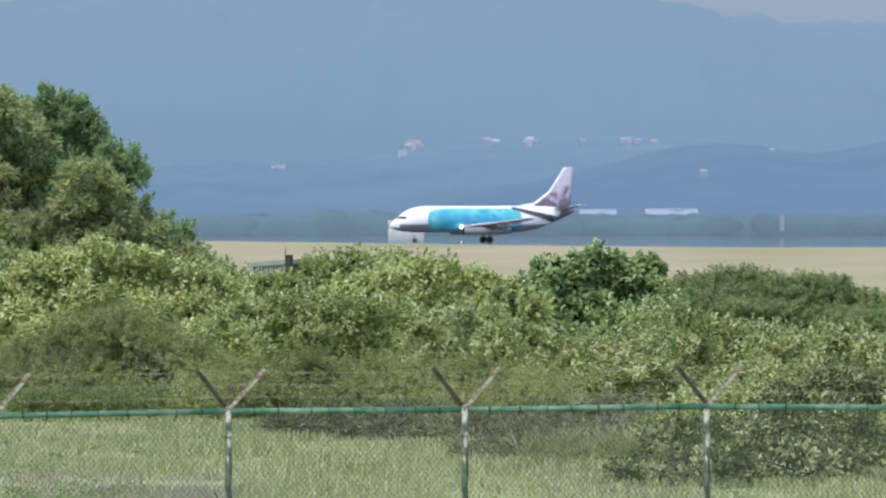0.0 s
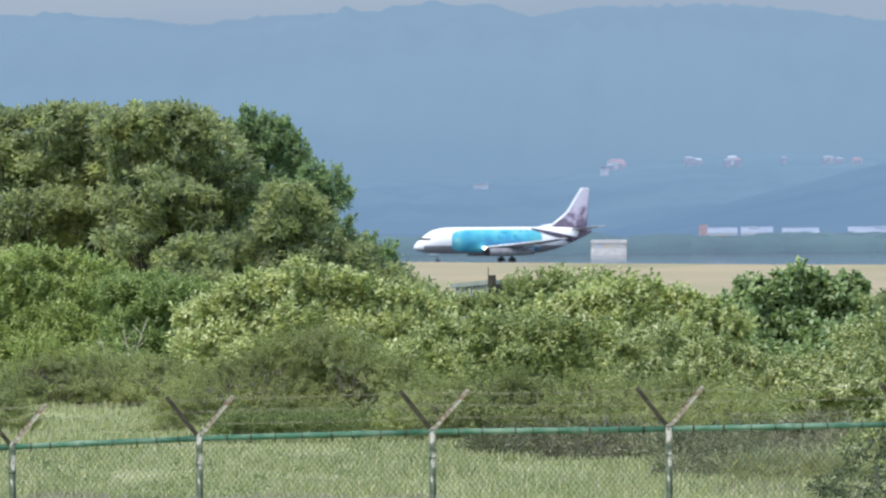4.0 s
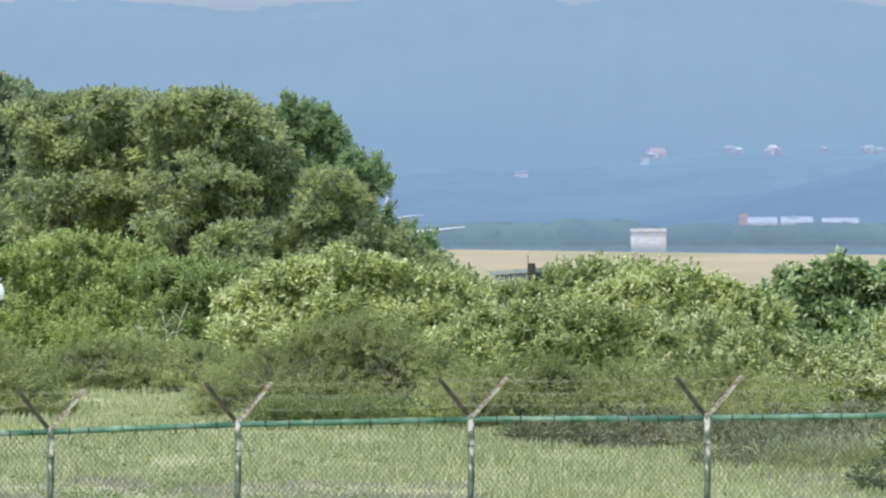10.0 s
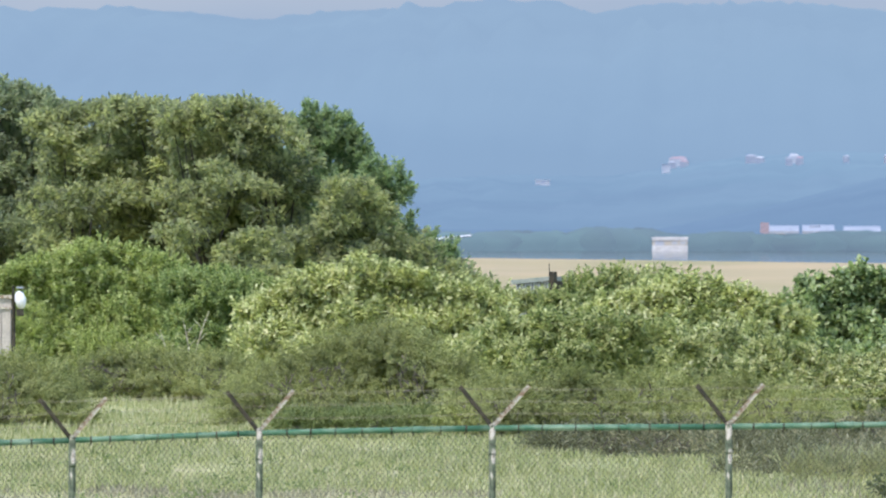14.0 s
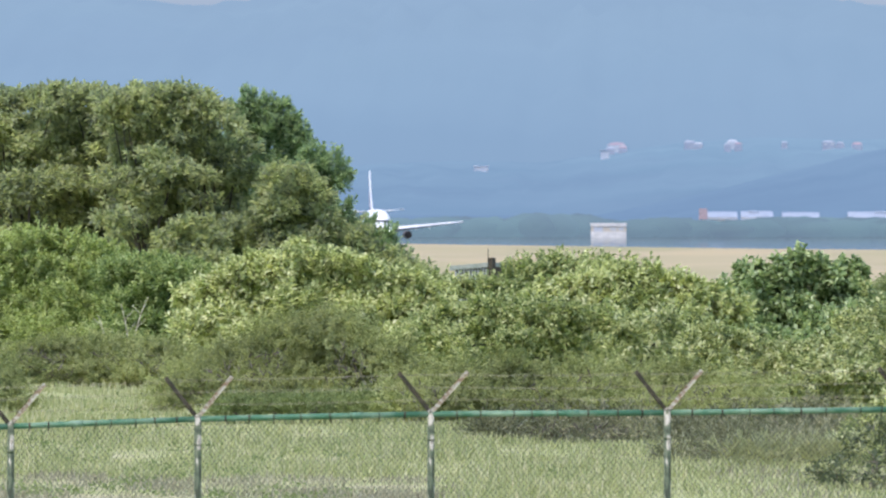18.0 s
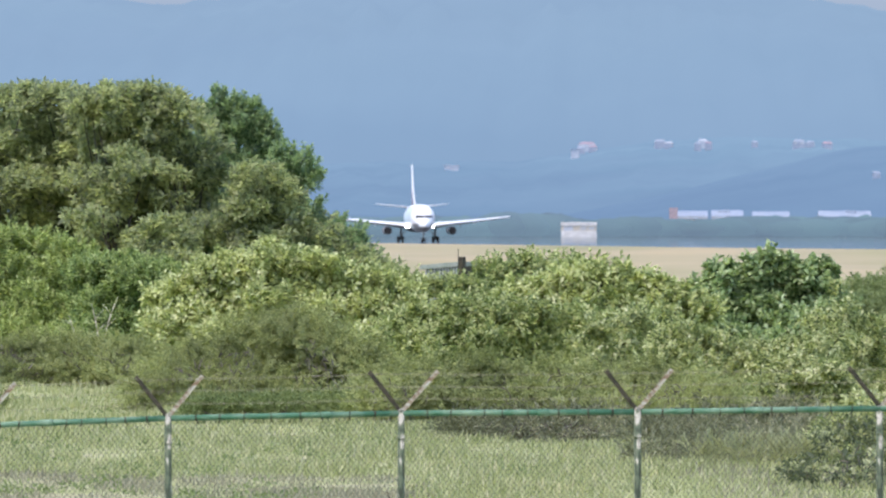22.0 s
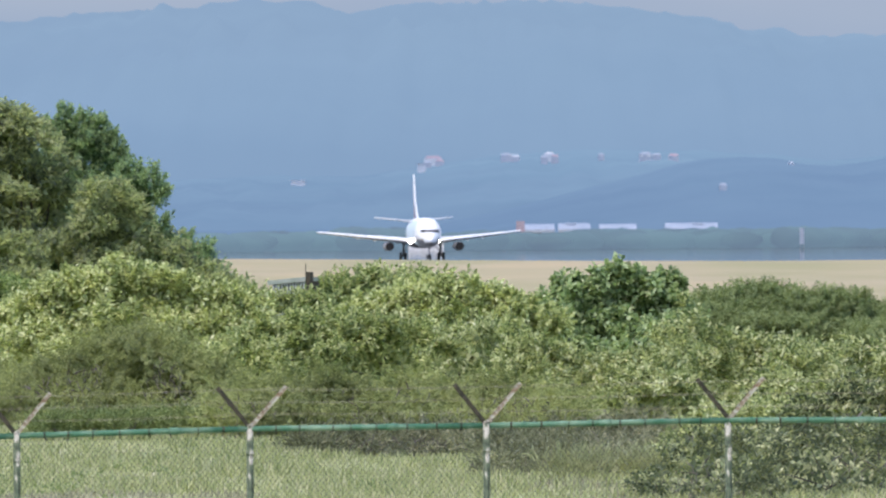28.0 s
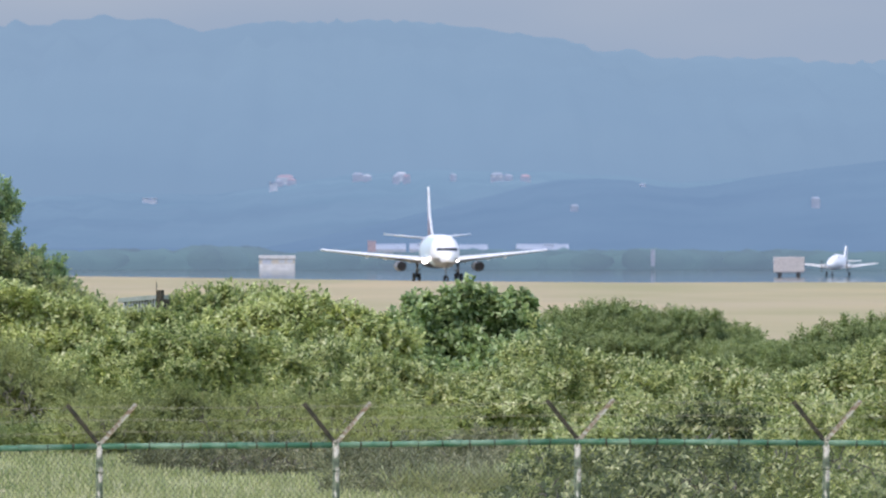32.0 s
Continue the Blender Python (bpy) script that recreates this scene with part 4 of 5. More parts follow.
def plants():
    trees = "trees beside the airfield"
    # tall trees: shelves of foliage, lit above and hollow below
    t = dict(inner=420, back=(0.9, 1.6), leaf=0.24, aspect=0.42, per=11, shoots=17, length=0.34, trunk=0.13, group=trees, flat=0.42, wide=1.55, bough=0.44, under=0.05, up=0.55, gaps=0.3, deep=6, full=1.05, jut=0.34, heave=0.26, mass=0.62, tufts=2.8, tall=0.3, sink=0.42)
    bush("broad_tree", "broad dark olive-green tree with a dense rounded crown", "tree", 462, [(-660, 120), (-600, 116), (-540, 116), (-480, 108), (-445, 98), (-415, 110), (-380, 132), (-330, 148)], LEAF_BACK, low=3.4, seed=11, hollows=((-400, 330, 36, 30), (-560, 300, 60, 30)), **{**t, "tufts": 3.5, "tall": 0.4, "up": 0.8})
    bush("broad_tree", "wide olive-green tree with layered rounded foliage", "tree", 455, [(-420, 156), (-350, 142), (-300, 136), (-250, 134), (-215, 128), (-180, 138), (-140, 144), (-80, 158)], LEAF_TREE, low=3.9, seed=12, hollows=((-255, 395, 70, 48), (-150, 395, 90, 44), (-205, 318, 36, 36), (-330, 300, 40, 26), (-300, 225, 30, 18)), **t)
    bush("broad_tree", "wide olive-green tree with layered rounded foliage", "tree", 450, [(-190, 150), (-150, 140), (-110, 134), (-60, 128), (-20, 134), (15, 150), (45, 176), (70, 213), (85, 300)], LEAF_TREE, low=3.9, seed=13, hollows=((44, 312, 60, 52), (-60, 372, 70, 50), (-30, 268, 34, 26), (-120, 240, 34, 16), (-150, 340, 50, 40)), **t)
    pt = dict(leaf=0.17, aspect=0.38, per=15, shoots=20, length=0.4, loose=0.5, tufts=2.5, tall=0.3, group=trees, up=0.8, splay=(0.2, 1.1))
    bush("pointed_tree", "bright green tree with a pointed leafy top", "tree", 458, [(36, 246), (50, 200), (64, 182), (77, 176), (92, 184), (102, 192), (116, 188), (130, 192), (146, 196), (158, 212), (174, 232), (184, 252), (205, 276), (225, 316), (238, 350)], LEAF_FRESH, bough=0.34, flat=1.0, wide=0.9, deep=5, low=1.4, seed=14, trunk=0.16, full=1.0, inner=300, hollows=((48, 312, 50, 50),), sink=0.46,
         spires=((53, 174, 60, 12, 4), (65, 172, 56, 11, 0), (77, 140, 90, 13, 2), (92, 172, 50, 11, -2), (114, 158, 74, 13, 3), (126, 178, 50, 10, 0), (138, 166, 64, 13, 4), (158, 190, 50, 11, 4), (172, 204, 50, 11, 8), (184, 228, 40, 9, 8)), **pt)
    bush("leaning_tree", "mid-green tree sloping down to the field", "tree", 448, [(92, 345), (108, 305), (125, 272), (175, 270), (200, 300), (222, 344), (252, 380), (300, 396), (330, 418), (358, 438), (392, 454)], LEAF_TREE, **{**t, "low": 0.6, "seed": 15, "deep": 5, "gaps": 0.2, "full": 1.0})
    bush("twiggy_tree", "dark green tree with upswept leafy branch tips", "tree", 452, [(140, 290), (170, 264), (200, 266), (225, 276), (240, 284), (248, 294), (250, 314), (246, 343), (256, 360), (272, 374), (312, 388), (340, 402), (354, 434)], LEAF_FRESH, bough=0.3, flat=0.9, wide=1.0, deep=3, low=2.4, seed=16, trunk=0.1, full=0.9, inner=260, sink=0.34,
         spires=((193, 247, 40, 9, 6), (213, 256, 36, 8, 8), (236, 253, 40, 9, 14), (250, 280, 40, 8, 18), (262, 298, 40, 8, 22), (264, 350, 36, 8, 20), (298, 376, 26, 7, 14), (338, 396, 22, 7, 14)), **pt)
    bush("broad_tree", "low olive-green tree filling the shade under taller crowns", "tree", 447, [(-90, 420), (-66, 378), (-30, 362), (5, 366), (32, 392), (44, 430)], LEAF_TREE, **{**t, "low": 1.2, "seed": 17, "deep": 3, "gaps": 0.1, "full": 1.0})
    bush("shaded_undergrowth", "dark leafy undergrowth in the shade of tall trees", "shrub", 464, [(-640, 400), (-560, 372), (-440, 380), (-320, 368), (-200, 376), (-90, 366), (20, 372), (110, 380), (150, 420)], LEAF_TREE, **{**t, "low": 0.0, "seed": 18, "deep": 4, "gaps": 0.0, "full": 0.8, "tufts": 0.6, "inner": 300, "back": (0.5, 1.2)})
    # thicket below the trees
    g = "shrubs of the thicket"
    lm = dict(leaf=0.15, aspect=0.4, per=15, shoots=28, length=0.34, bough=0.42, full=1.2, inner=420, back=(0.6, 1.1), group=g, up=0.7, splay=(0.1, 1.0))
    bush("lime_shrub", "rounded fresh lime-green shrub with small leaves", "shrub", 405, [(-520, 450), (-460, 440), (-400, 420), (-350, 400), (-280, 392), (-220, 406), (-170, 428), (-120, 444), (-80, 470)], LEAF_LIME, seed=21, **lm)
    bush("green_shrub", "mid-green leafy shrub with pale stems", "shrub", 400, [(-190, 452), (-130, 444), (-60, 448), (0, 464), (60, 480)], LEAF_GREEN, seed=22, **{**lm, "bough": 0.38})
    pale_stems(-130, 548, 400, 3)
    bl = dict(heave=0.32, gaps=0.06, leaf=0.2, aspect=0.46, per=13, shoots=22, length=0.36, bough=0.36, group=g, up=0.6, inner=300)
    bush("broad_leaf_shrub", "pale yellow-green shrub with broad leaves", "shrub", 385, [(-50, 506), (0, 482), (60, 452), (110, 440), (150, 428), (185, 424), (225, 434), (260, 452), (330, 466), (390, 484), (450, 508)], LEAF_PALE, seed=23, **bl)
    bush("green_shrub", "mid-green bushy shrub with broad leaves", "shrub", 395, [(350, 492), (420, 478), (480, 488), (528, 484), (548, 450), (575, 452), (600, 444), (640, 442), (680, 446), (720, 454), (760, 478)], LEAF_MID, seed=24, **{**bl, "leaf": 0.18, "gaps": 0.1, "tufts": 0.9, "tall": 0.14})
    bush("broad_leaf_shrub", "pale yellow-green shrub with broad leaves", "shrub", 372, [(570, 506), (630, 486), (690, 468), (740, 456), (795, 460), (830, 476), (870, 492), (915, 504), (960, 524)], LEAF_PALE, seed=25, **bl)
    bush("dark_shrub", "dark green rounded shrub with glossy leaves", "shrub", 415, [(900, 528), (925, 506), (950, 480), (975, 468), (1000, 470), (1030, 462), (1060, 452), (1085, 462), (1110, 470), (1140, 466), (1165, 478), (1182, 506), (1198, 528)], LEAF_DARK, seed=26, **{**bl, "leaf": 0.24, "aspect": 0.54, "per": 11, "bough": 0.36, "gaps": 0.2, "full": 1.1, "tufts": 3.0, "tall": 0.3, "sink": 0.2},
         spires=((926, 496, 36, 16, -8), (962, 460, 50, 18, -4), (990, 466, 40, 15, 0), (1022, 454, 50, 18, 0), (1060, 438, 60, 20, 0), (1092, 456, 44, 16, 2), (1116, 472, 34, 14, 2), (1142, 456, 46, 17, 0), (1164, 468, 40, 15, 3)))
    ol = dict(leaf=0.16, aspect=0.3, per=22, shoots=40, length=0.6, bough=0.46, flat=0.42, wide=1.9, full=1.35, group=g, up=0.2, rise=0.05, out=0.9, splay=(0.1, 0.7), droop=0.0, inner=800, back=(0.3, 1.0), tall=0.16, tufts=1.2, sink=0.36, loose=0.22)
    bush("olive_thicket", "olive thicket of fine feathery leaves", "shrub", 500, [(1150, 506), (1200, 484), (1245, 472), (1300, 474), (1340, 470), (1380, 476), (1430, 486), (1480, 484), (1530, 502), (1590, 527), (1630, 554)], LEAF_THICKET, seed=27, **ol)
    bush("olive_thicket", "olive thicket of fine feathery leaves", "shrub", 470, [(1590, 551), (1650, 519), (1720, 502), (1780, 492), (1830, 490), (1900, 504)], LEAF_THICKET, seed=28, **ol)
    # nearer broad-leaf mass
    nb = dict(heave=0.32, gaps=0.08, leaf=0.155, aspect=0.46, per=13, shoots=24, length=0.3, bough=0.32, group=g, up=0.6, inner=300)
    bush("green_shrub", "mid-green shrub among paler broad-leaved bushes", "shrub", 350, [(340, 570), (400, 540), (450, 526), (560, 516), (650, 530), (760, 545), (880, 556), (960, 590)], LEAF_MID, seed=35, **{**nb, "gaps": 0.2})
    bush("broad_leaf_shrub", "tall pale green shrub with broad leaves", "shrub", 345, [(700, 590), (760, 556), (830, 536), (880, 540), (925, 572), (1010, 600), (1080, 598), (1130, 584), (1200, 566)], LEAF_BROAD, seed=31, **nb)
    bush("broad_leaf_shrub", "tall pale green shrub with broad leaves", "shrub", 300, [(1030, 640), (1085, 606), (1122, 560), (1148, 520), (1175, 508), (1200, 520), (1235, 554), (1277, 574), (1315, 560), (1350, 550), (1390, 584), (1450, 588)], LEAF_BROAD, seed=32, **{**nb, "leaf": 0.14})
    bush("broad_leaf_shrub", "tall pale green shrub with broad leaves", "shrub", 285, [(1320, 606), (1390, 588), (1440, 578), (1522, 580), (1560, 590), (1600, 602), (1680, 608)], LEAF_BROAD, seed=33, **{**nb, "leaf": 0.14})
    bush("broad_leaf_shrub", "tall pale green shrub with broad leaves", "shrub", 275, [(1600, 628), (1660, 600), (1720, 568), (1770, 546), (1830, 530), (1900, 540)], LEAF_BROAD, seed=34, **{**nb, "leaf": 0.14})
    nl = dict(twigs=30, trunk=0.03, leaf=0.125, aspect=0.46, per=12, shoots=22, length=0.26, bough=0.27, group=g, deep=3, up=0.6, inner=260, gaps=0.3)
    bush("broad_leaf_shrub", "low pale green shrub with broad leaves", "shrub", 243, [(1105, 800), (1135, 740), (1180, 710), (1220, 690), (1290, 680), (1350, 690), (1400, 700)], LEAF_BROAD, seed=36, hollows=((1240, 760, 40, 24), (1330, 745, 34, 24)), **nl)
    bush("green_shrub", "low mid-green shrub with dark gaps between its stems", "shrub", 236, [(1330, 720), (1400, 670), (1480, 650), (1560, 660), (1620, 680)], LEAF_LOW, seed=37, hollows=((1400, 735, 34, 26), (1480, 720, 30, 24), (1560, 740, 36, 30)), **{**nl, "gaps": 0.45})
    bush("broad_leaf_shrub", "low pale green shrub with broad leaves", "shrub", 232, [(1560, 720), (1620, 670), (1700, 640), (1780, 630), (1860, 640)], LEAF_BROAD, seed=38, hollows=((1650, 740, 40, 26), (1740, 720, 36, 30), (1800, 750, 36, 26)), **nl)
    bush("broad_leaf_shrub", "small ragged pale green shrub at the meadow's edge", "shrub", 222, [(1080, 858), (1110, 806), (1160, 756), (1220, 738), (1290, 730), (1350, 745)], LEAF_LOW, seed=39, hollows=((1200, 815, 40, 16), (1290, 810, 36, 26), (1230, 775, 26, 14)), **{**nl, "gaps": 0.45, "deep": 2.5, "trunk": 0.025})
    bush("broad_leaf_shrub", "ragged pale green shrub with dark gaps at the meadow's edge", "shrub", 221, [(1270, 800), (1330, 735), (1410, 716), (1490, 718), (1570, 745)], LEAF_LOW, seed=40, hollows=((1340, 800, 36, 26), (1410, 815, 36, 26), (1480, 780, 30, 30), (1530, 810, 40, 30)), **{**nl, "gaps": 0.48, "deep": 2.5, "trunk": 0.025})
    # feathery foreground
    fe = dict(twigs=60, leaf=0.095, aspect=0.3, per=26, shoots=48, length=0.6, bough=0.36, flat=0.42, wide=2.0, full=1.3, loose=0.2, tufts=0.8, heave=0.4, group=g, up=0.12, rise=-0.05, out=0.9, splay=(0.1, 0.6), droop=0.0, inner=1100, back=(0.35, 0.9), deep=4, gaps=0.15)
    bush("feathery_bush", "low feathery olive bush with spreading branches", "shrub", 305, [(-70, 660), (-30, 620), (20, 608), (60, 574), (100, 576), (140, 552), (200, 538), (240, 536), (285, 571), (320, 596), (350, 592), (390, 631), (440, 650)], LEAF_OLIVE, seed=41, **fe)
    bush("feathery_bush", "low feathery olive bush with spreading branches", "shrub", 350, [(-350, 600), (-300, 573), (-260, 596), (-200, 578), (-160, 596), (-100, 583), (-50, 608), (20, 620)], LEAF_OLIVE, seed=42, **fe)
    bush("feathery_bush", "low feathery olive bush with spreading branches", "shrub", 300, [(-560, 610), (-480, 588), (-420, 588), (-370, 618), (-330, 680)], LEAF_OLIVE, seed=45, **fe)
    bush("feathery_bush", "low feathery olive bush with spreading branches", "shrub", 290, [(330, 650), (390, 628), (440, 650), (500, 618), (540, 608), (580, 636), (640, 646), (690, 608), (740, 626), (800, 660), (850, 636), (900, 650), (1000, 668)], LEAF_OLIVE, seed=43, **fe)
    dr = dict(twigs=60, leaf=0.13, aspect=0.16, per=14, shoots=40, full=1.3, back=(0.3, 0.9), length=0.4, bough=0.26, flat=0.8, wide=1.5, group=g, up=0.5, rise=0.1, splay=(0.4, 1.1), droop=0.0, deep=3, trunk=0.03, gaps=0.15, inner=900)
    bush("dry_brush", "olive-grey tangle of low brush and twigs", "shrub", 268, [(480, 760), (530, 733), (600, 720), (680, 720), (760, 716), (830, 720), (880, 745)], LEAF_DRY, seed=44, **dr)
    bush("dry_brush", "olive-grey tangle of low brush and twigs", "shrub", 262, [(820, 750), (880, 726), (950, 716), (1040, 706), (1120, 703), (1180, 720)], LEAF_DRY, seed=46, **dr)
    bush("dry_brush", "olive-grey tangle of low brush and twigs", "shrub", 247, [(770, 800), (830, 770), (900, 758), (980, 752), (1060, 748), (1120, 756), (1170, 780)], LEAF_DRY, seed=49, **{**dr, "gaps": 0.38, "inner": 420})
    bush("dry_grass_clump", "tall clump of pale grey-brown dry grass", "grass", 238, [(900, 815), (950, 790), (1020, 780), (1080, 784), (1150, 800)], LEAF_STRAW, seed=48, bough=0.3, leaf=0.22, aspect=0.07, per=9, shoots=22, length=0.3, group=g, up=1.5, splay=(0.9, 1.4), droop=-0.2, wide=1.2, deep=3, trunk=0.02, gaps=0.2, inner=60)
    bush("dry_brush", "olive-grey undergrowth of dry brush", "shrub", 292, [(30, 730), (120, 700), (240, 690), (360, 690), (480, 700)], LEAF_THICKET, seed=47, **dr)


def meadow():
    rng = np.random.default_rng(77)
    n = 170000
    y = 190 + 175 * rng.uniform(0, 1, n) ** 1.2
    x = rng.uniform(-520 - 784, 1850 - 784, n) / UNIT * y
    patch = np.array([noise.noise(Vector((a * 0.35, b * 0.1, 3.0))) + 0.5 * noise.noise(Vector((a * 1.3, b * 0.4, 8.0))) for a, b in zip(x, y)])
    keep = rng.uniform(0, 1, n) < np.clip(0.65 + patch, 0.12, 1.0)
    x, y, patch = x[keep], y[keep], patch[keep]
    n = len(x)
    pts = np.stack([x, y, np.zeros(n)], 1)
    up = np.tile(np.array([[0.12, 0.0, 1.6]]), (n, 1))
    h = 0.21 * (1 + 0.7 * patch) * np.clip((y - 185) / 30, 0.35, 1.0)
    edge = np.array([231 + 5 * noise.noise(Vector((a * 0.5, b * 0.1, 21.0))) for a, b in zip(x, y)])
    u_at = 784 + x / y * UNIT
    dry = ((y < edge) & (x < -3.6 + 1.5 * patch)) | ((y < edge + 9) & (u_at > 880 + 90 * patch) & (u_at < 1330) & (patch > -0.1) & (rng.uniform(0, 1, n) < 0.62))
    ob = foliage("dry_grass", [leaf_fan(rng, pts[dry], up[dry], h[dry] * 0.7, 0.11, -0.2, 0.0)], BLADE_DRY, None)
    tagged(ob, "short dusty grey-brown grass along the fence", "grass", kind="stuff")
    pts, up, h = pts[~dry], up[~dry], h[~dry]
    ob = foliage("meadow_grass", [leaf_fan(rng, pts, up, h, 0.11, -0.2, 0.0)], BLADE, None)
    tagged(ob, "tall sunlit pale green meadow grass behind the fence", "grass", kind="stuff")
    # broad-leaved weeds in drifts
    chunks = []
    for k in range(620):
        yy = 198 + 150 * rng.uniform(0, 1)
        xx = rng.uniform(-500 - 784, 1500 - 784) / UNIT * yy
        if noise.noise(Vector((xx * 0.3, yy * 0.06, 11.0))) < (0.12 if xx > -5 else -0.1):
            continue
        m = 40
        dd = ball(rng, m)
        dd[:, 2] = abs(dd[:, 2])
        p = np.array([xx, yy, 0.05]) + dd * np.array([0.35, 0.35, 0.16]) * rng.uniform(0.4, 1.1, (m, 1))
        chunks.append(leaf_fan(rng, p, dd, 0.09, 0.5))
    ob = foliage("meadow_weeds", chunks, LEAF_WEED, None)
    tagged(ob, "dark green patches of low weeds in the meadow", "weeds", kind="stuff")


def dry_stalk():
    """A dead weed with papery pinkish leaves beside a fence post."""
    p = spot(388, 0, 156.5)
    st = thing("dry_stalk", "dead pinkish-tan weed stalk with papery leaves beside a fence post", "dead plant", pose(p.x, p.y, 0))
    bm = bmesh.new()
    tube(bm, (0, 0, 0), (0.02, 0, 0.8), 0.035, 0.03, 8)
    tube(bm, (0.02, 0, 0.8), (-0.01, 0, 1.3), 0.03, 0.012, 8)
    part("stem", bm, HUSK, st, "", True)
    bm = bmesh.new()
    tube(bm, (0.12, -0.02, 0.7), (0.02, -0.03, 1.25), 0.012, 0.01, 6)
    tube(bm, (0.02, -0.03, 1.25), (-0.06, -0.03, 1.46), 0.01, 0.006, 6)
    part("twig", bm, DARK_IRON, st, "thin dark broken twig")
    rnd = random.Random(8)
    for k in range(14):
        a, z = rnd.uniform(0, 6.28), rnd.uniform(0.55, 1.22)
        out, rise, w = rnd.uniform(0.1, 0.24), rnd.uniform(-0.35, 0.1), rnd.uniform(0.03, 0.06)
        bm = bmesh.new()
        c, s = math.cos(a), math.sin(a) * 0.5
        rings = [[(c * out * g + w * q * s * h, s * out * g - w * q * c * h, z + rise * g * g + 0.06 * g + e) for q, e in ((-1, 0.0), (0, 0.012), (1, 0.0), (0, -0.004))] for g, h in ((0.0, 0.5), (0.4, 1.0), (0.75, 0.8), (1.0, 0.1))]
        part("leaf", loft(rings), HUSK, st)


HUSK = worn("papery_husk", (0.62, 0.48, 0.38), (0.72, 0.62, 0.48), 5.0, rough=0.9)
dry_stalk()
fence()
plants()
meadow()


# ---- airliner ----
def fuselage_skin():
    """White hull with a broad rounded blue panel, a dark sweep behind it and a lilac-grey patterned tail."""
    m = mat("airliner_livery", 0.32)
    t = m.node_tree.nodes.new("ShaderNodeTexCoord")
    s = m.node_tree.nodes.new("ShaderNodeSeparateXYZ")
    join(m, t.outputs["Object"], s.inputs[0])
    x, z = s.outputs[0], s.outputs[2]
    ex = calc(m, "POWER", calc(m, "ABSOLUTE", calc(m, "MULTIPLY", calc(m, "SUBTRACT", x, 2.15), 1 / 7.45)), 6.0)
    ez = calc(m, "POWER", calc(m, "ABSOLUTE", calc(m, "MULTIPLY", calc(m, "SUBTRACT", z, 3.25), 1 / 1.78)), 4.0)
    panel = calc(m, "LESS_THAN", calc(m, "ADD", ex, ez), 1.0)
    wave = calc(m, "ADD", grain(m, 0.4, 4), calc(m, "MULTIPLY", calc(m, "SUBTRACT", z, 3.3), 0.1))
    blue = ramp(m, wave, [(0.32, (0.05, 0.24, 0.44)), (0.48, (0.06, 0.38, 0.54)), (0.6, (0.1, 0.48, 0.56)), (0.75, (0.26, 0.56, 0.62))])
    strokes = calc(m, "MULTIPLY", calc(m, "GREATER_THAN", grain(m, 1.1, 3, stretch=(0.7, 1, 1.6)), 0.58), node_clamp(m, calc(m, "MULTIPLY", calc(m, "SUBTRACT", 3.0, x), 0.4)))
    blue = mixed(m, calc(m, "MULTIPLY", strokes, 0.75), blue, (0.03, 0.13, 0.2))
    port = calc(m, "GREATER_THAN", s.outputs[1], 0.0)
    both = mixed(m, port, (0.6, 0.7, 0.74), blue)
    # grey belly, with the shade under the hull painted in by height
    belly = calc(m, "LESS_THAN", z, calc(m, "SUBTRACT", 2.52, calc(m, "MULTIPLY", calc(m, "GREATER_THAN", x, 13.9), 0.5)))
    hull = mixed(m, belly, (0.86, 0.86, 0.88), (0.24, 0.235, 0.25))
    col = mixed(m, panel, hull, both)
    # dark sweep: falls from the spine towards the tail cone
    low = calc(m, "SUBTRACT", 5.05, calc(m, "MULTIPLY", calc(m, "SUBTRACT", -4.0, x), 0.26))
    gap = calc(m, "ABSOLUTE", calc(m, "SUBTRACT", z, low))
    sweep = calc(m, "MULTIPLY", calc(m, "LESS_THAN", gap, calc(m, "ADD", 0.22, calc(m, "MULTIPLY", calc(m, "SUBTRACT", -4.0, x), 0.05))), calc(m, "LESS_THAN", x, -3.8))
    col = mixed(m, sweep, col, (0.07, 0.055, 0.075))
    # mauve blotches round the tail cone
    rear = calc(m, "MULTIPLY", calc(m, "LESS_THAN", x, -9.6), calc(m, "GREATER_THAN", calc(m, "ADD", grain(m, 0.7, 4), calc(m, "MULTIPLY", calc(m, "SUBTRACT", -11.2, x), 0.12)), 0.5))
    col = mixed(m, rear, col, (0.2, 0.155, 0.21))
    join(m, col, bsdf(m).inputs["Base Color"])
    return m


def tail_skin():
    """Lilac-grey fin with mauve blotches that gather towards its foot."""
    m = mat("lilac_patterned_tail", 0.35)
    t = m.node_tree.nodes.new("ShaderNodeTexCoord")
    s = m.node_tree.nodes.new("ShaderNodeSeparateXYZ")
    join(m, t.outputs["Object"], s.inputs[0])
    foot = calc(m, "MULTIPLY", calc(m, "SUBTRACT", 8.2, s.outputs[2]), 0.1)
    key = calc(m, "ADD", grain(m, 0.75, 4), foot)
    col = ramp(m, key, [(0.4, (0.53, 0.5, 0.57)), (0.55, (0.4, 0.345, 0.44)), (0.7, (0.15, 0.115, 0.17))])
    join(m, col, bsdf(m).inputs["Base Color"])
    return m


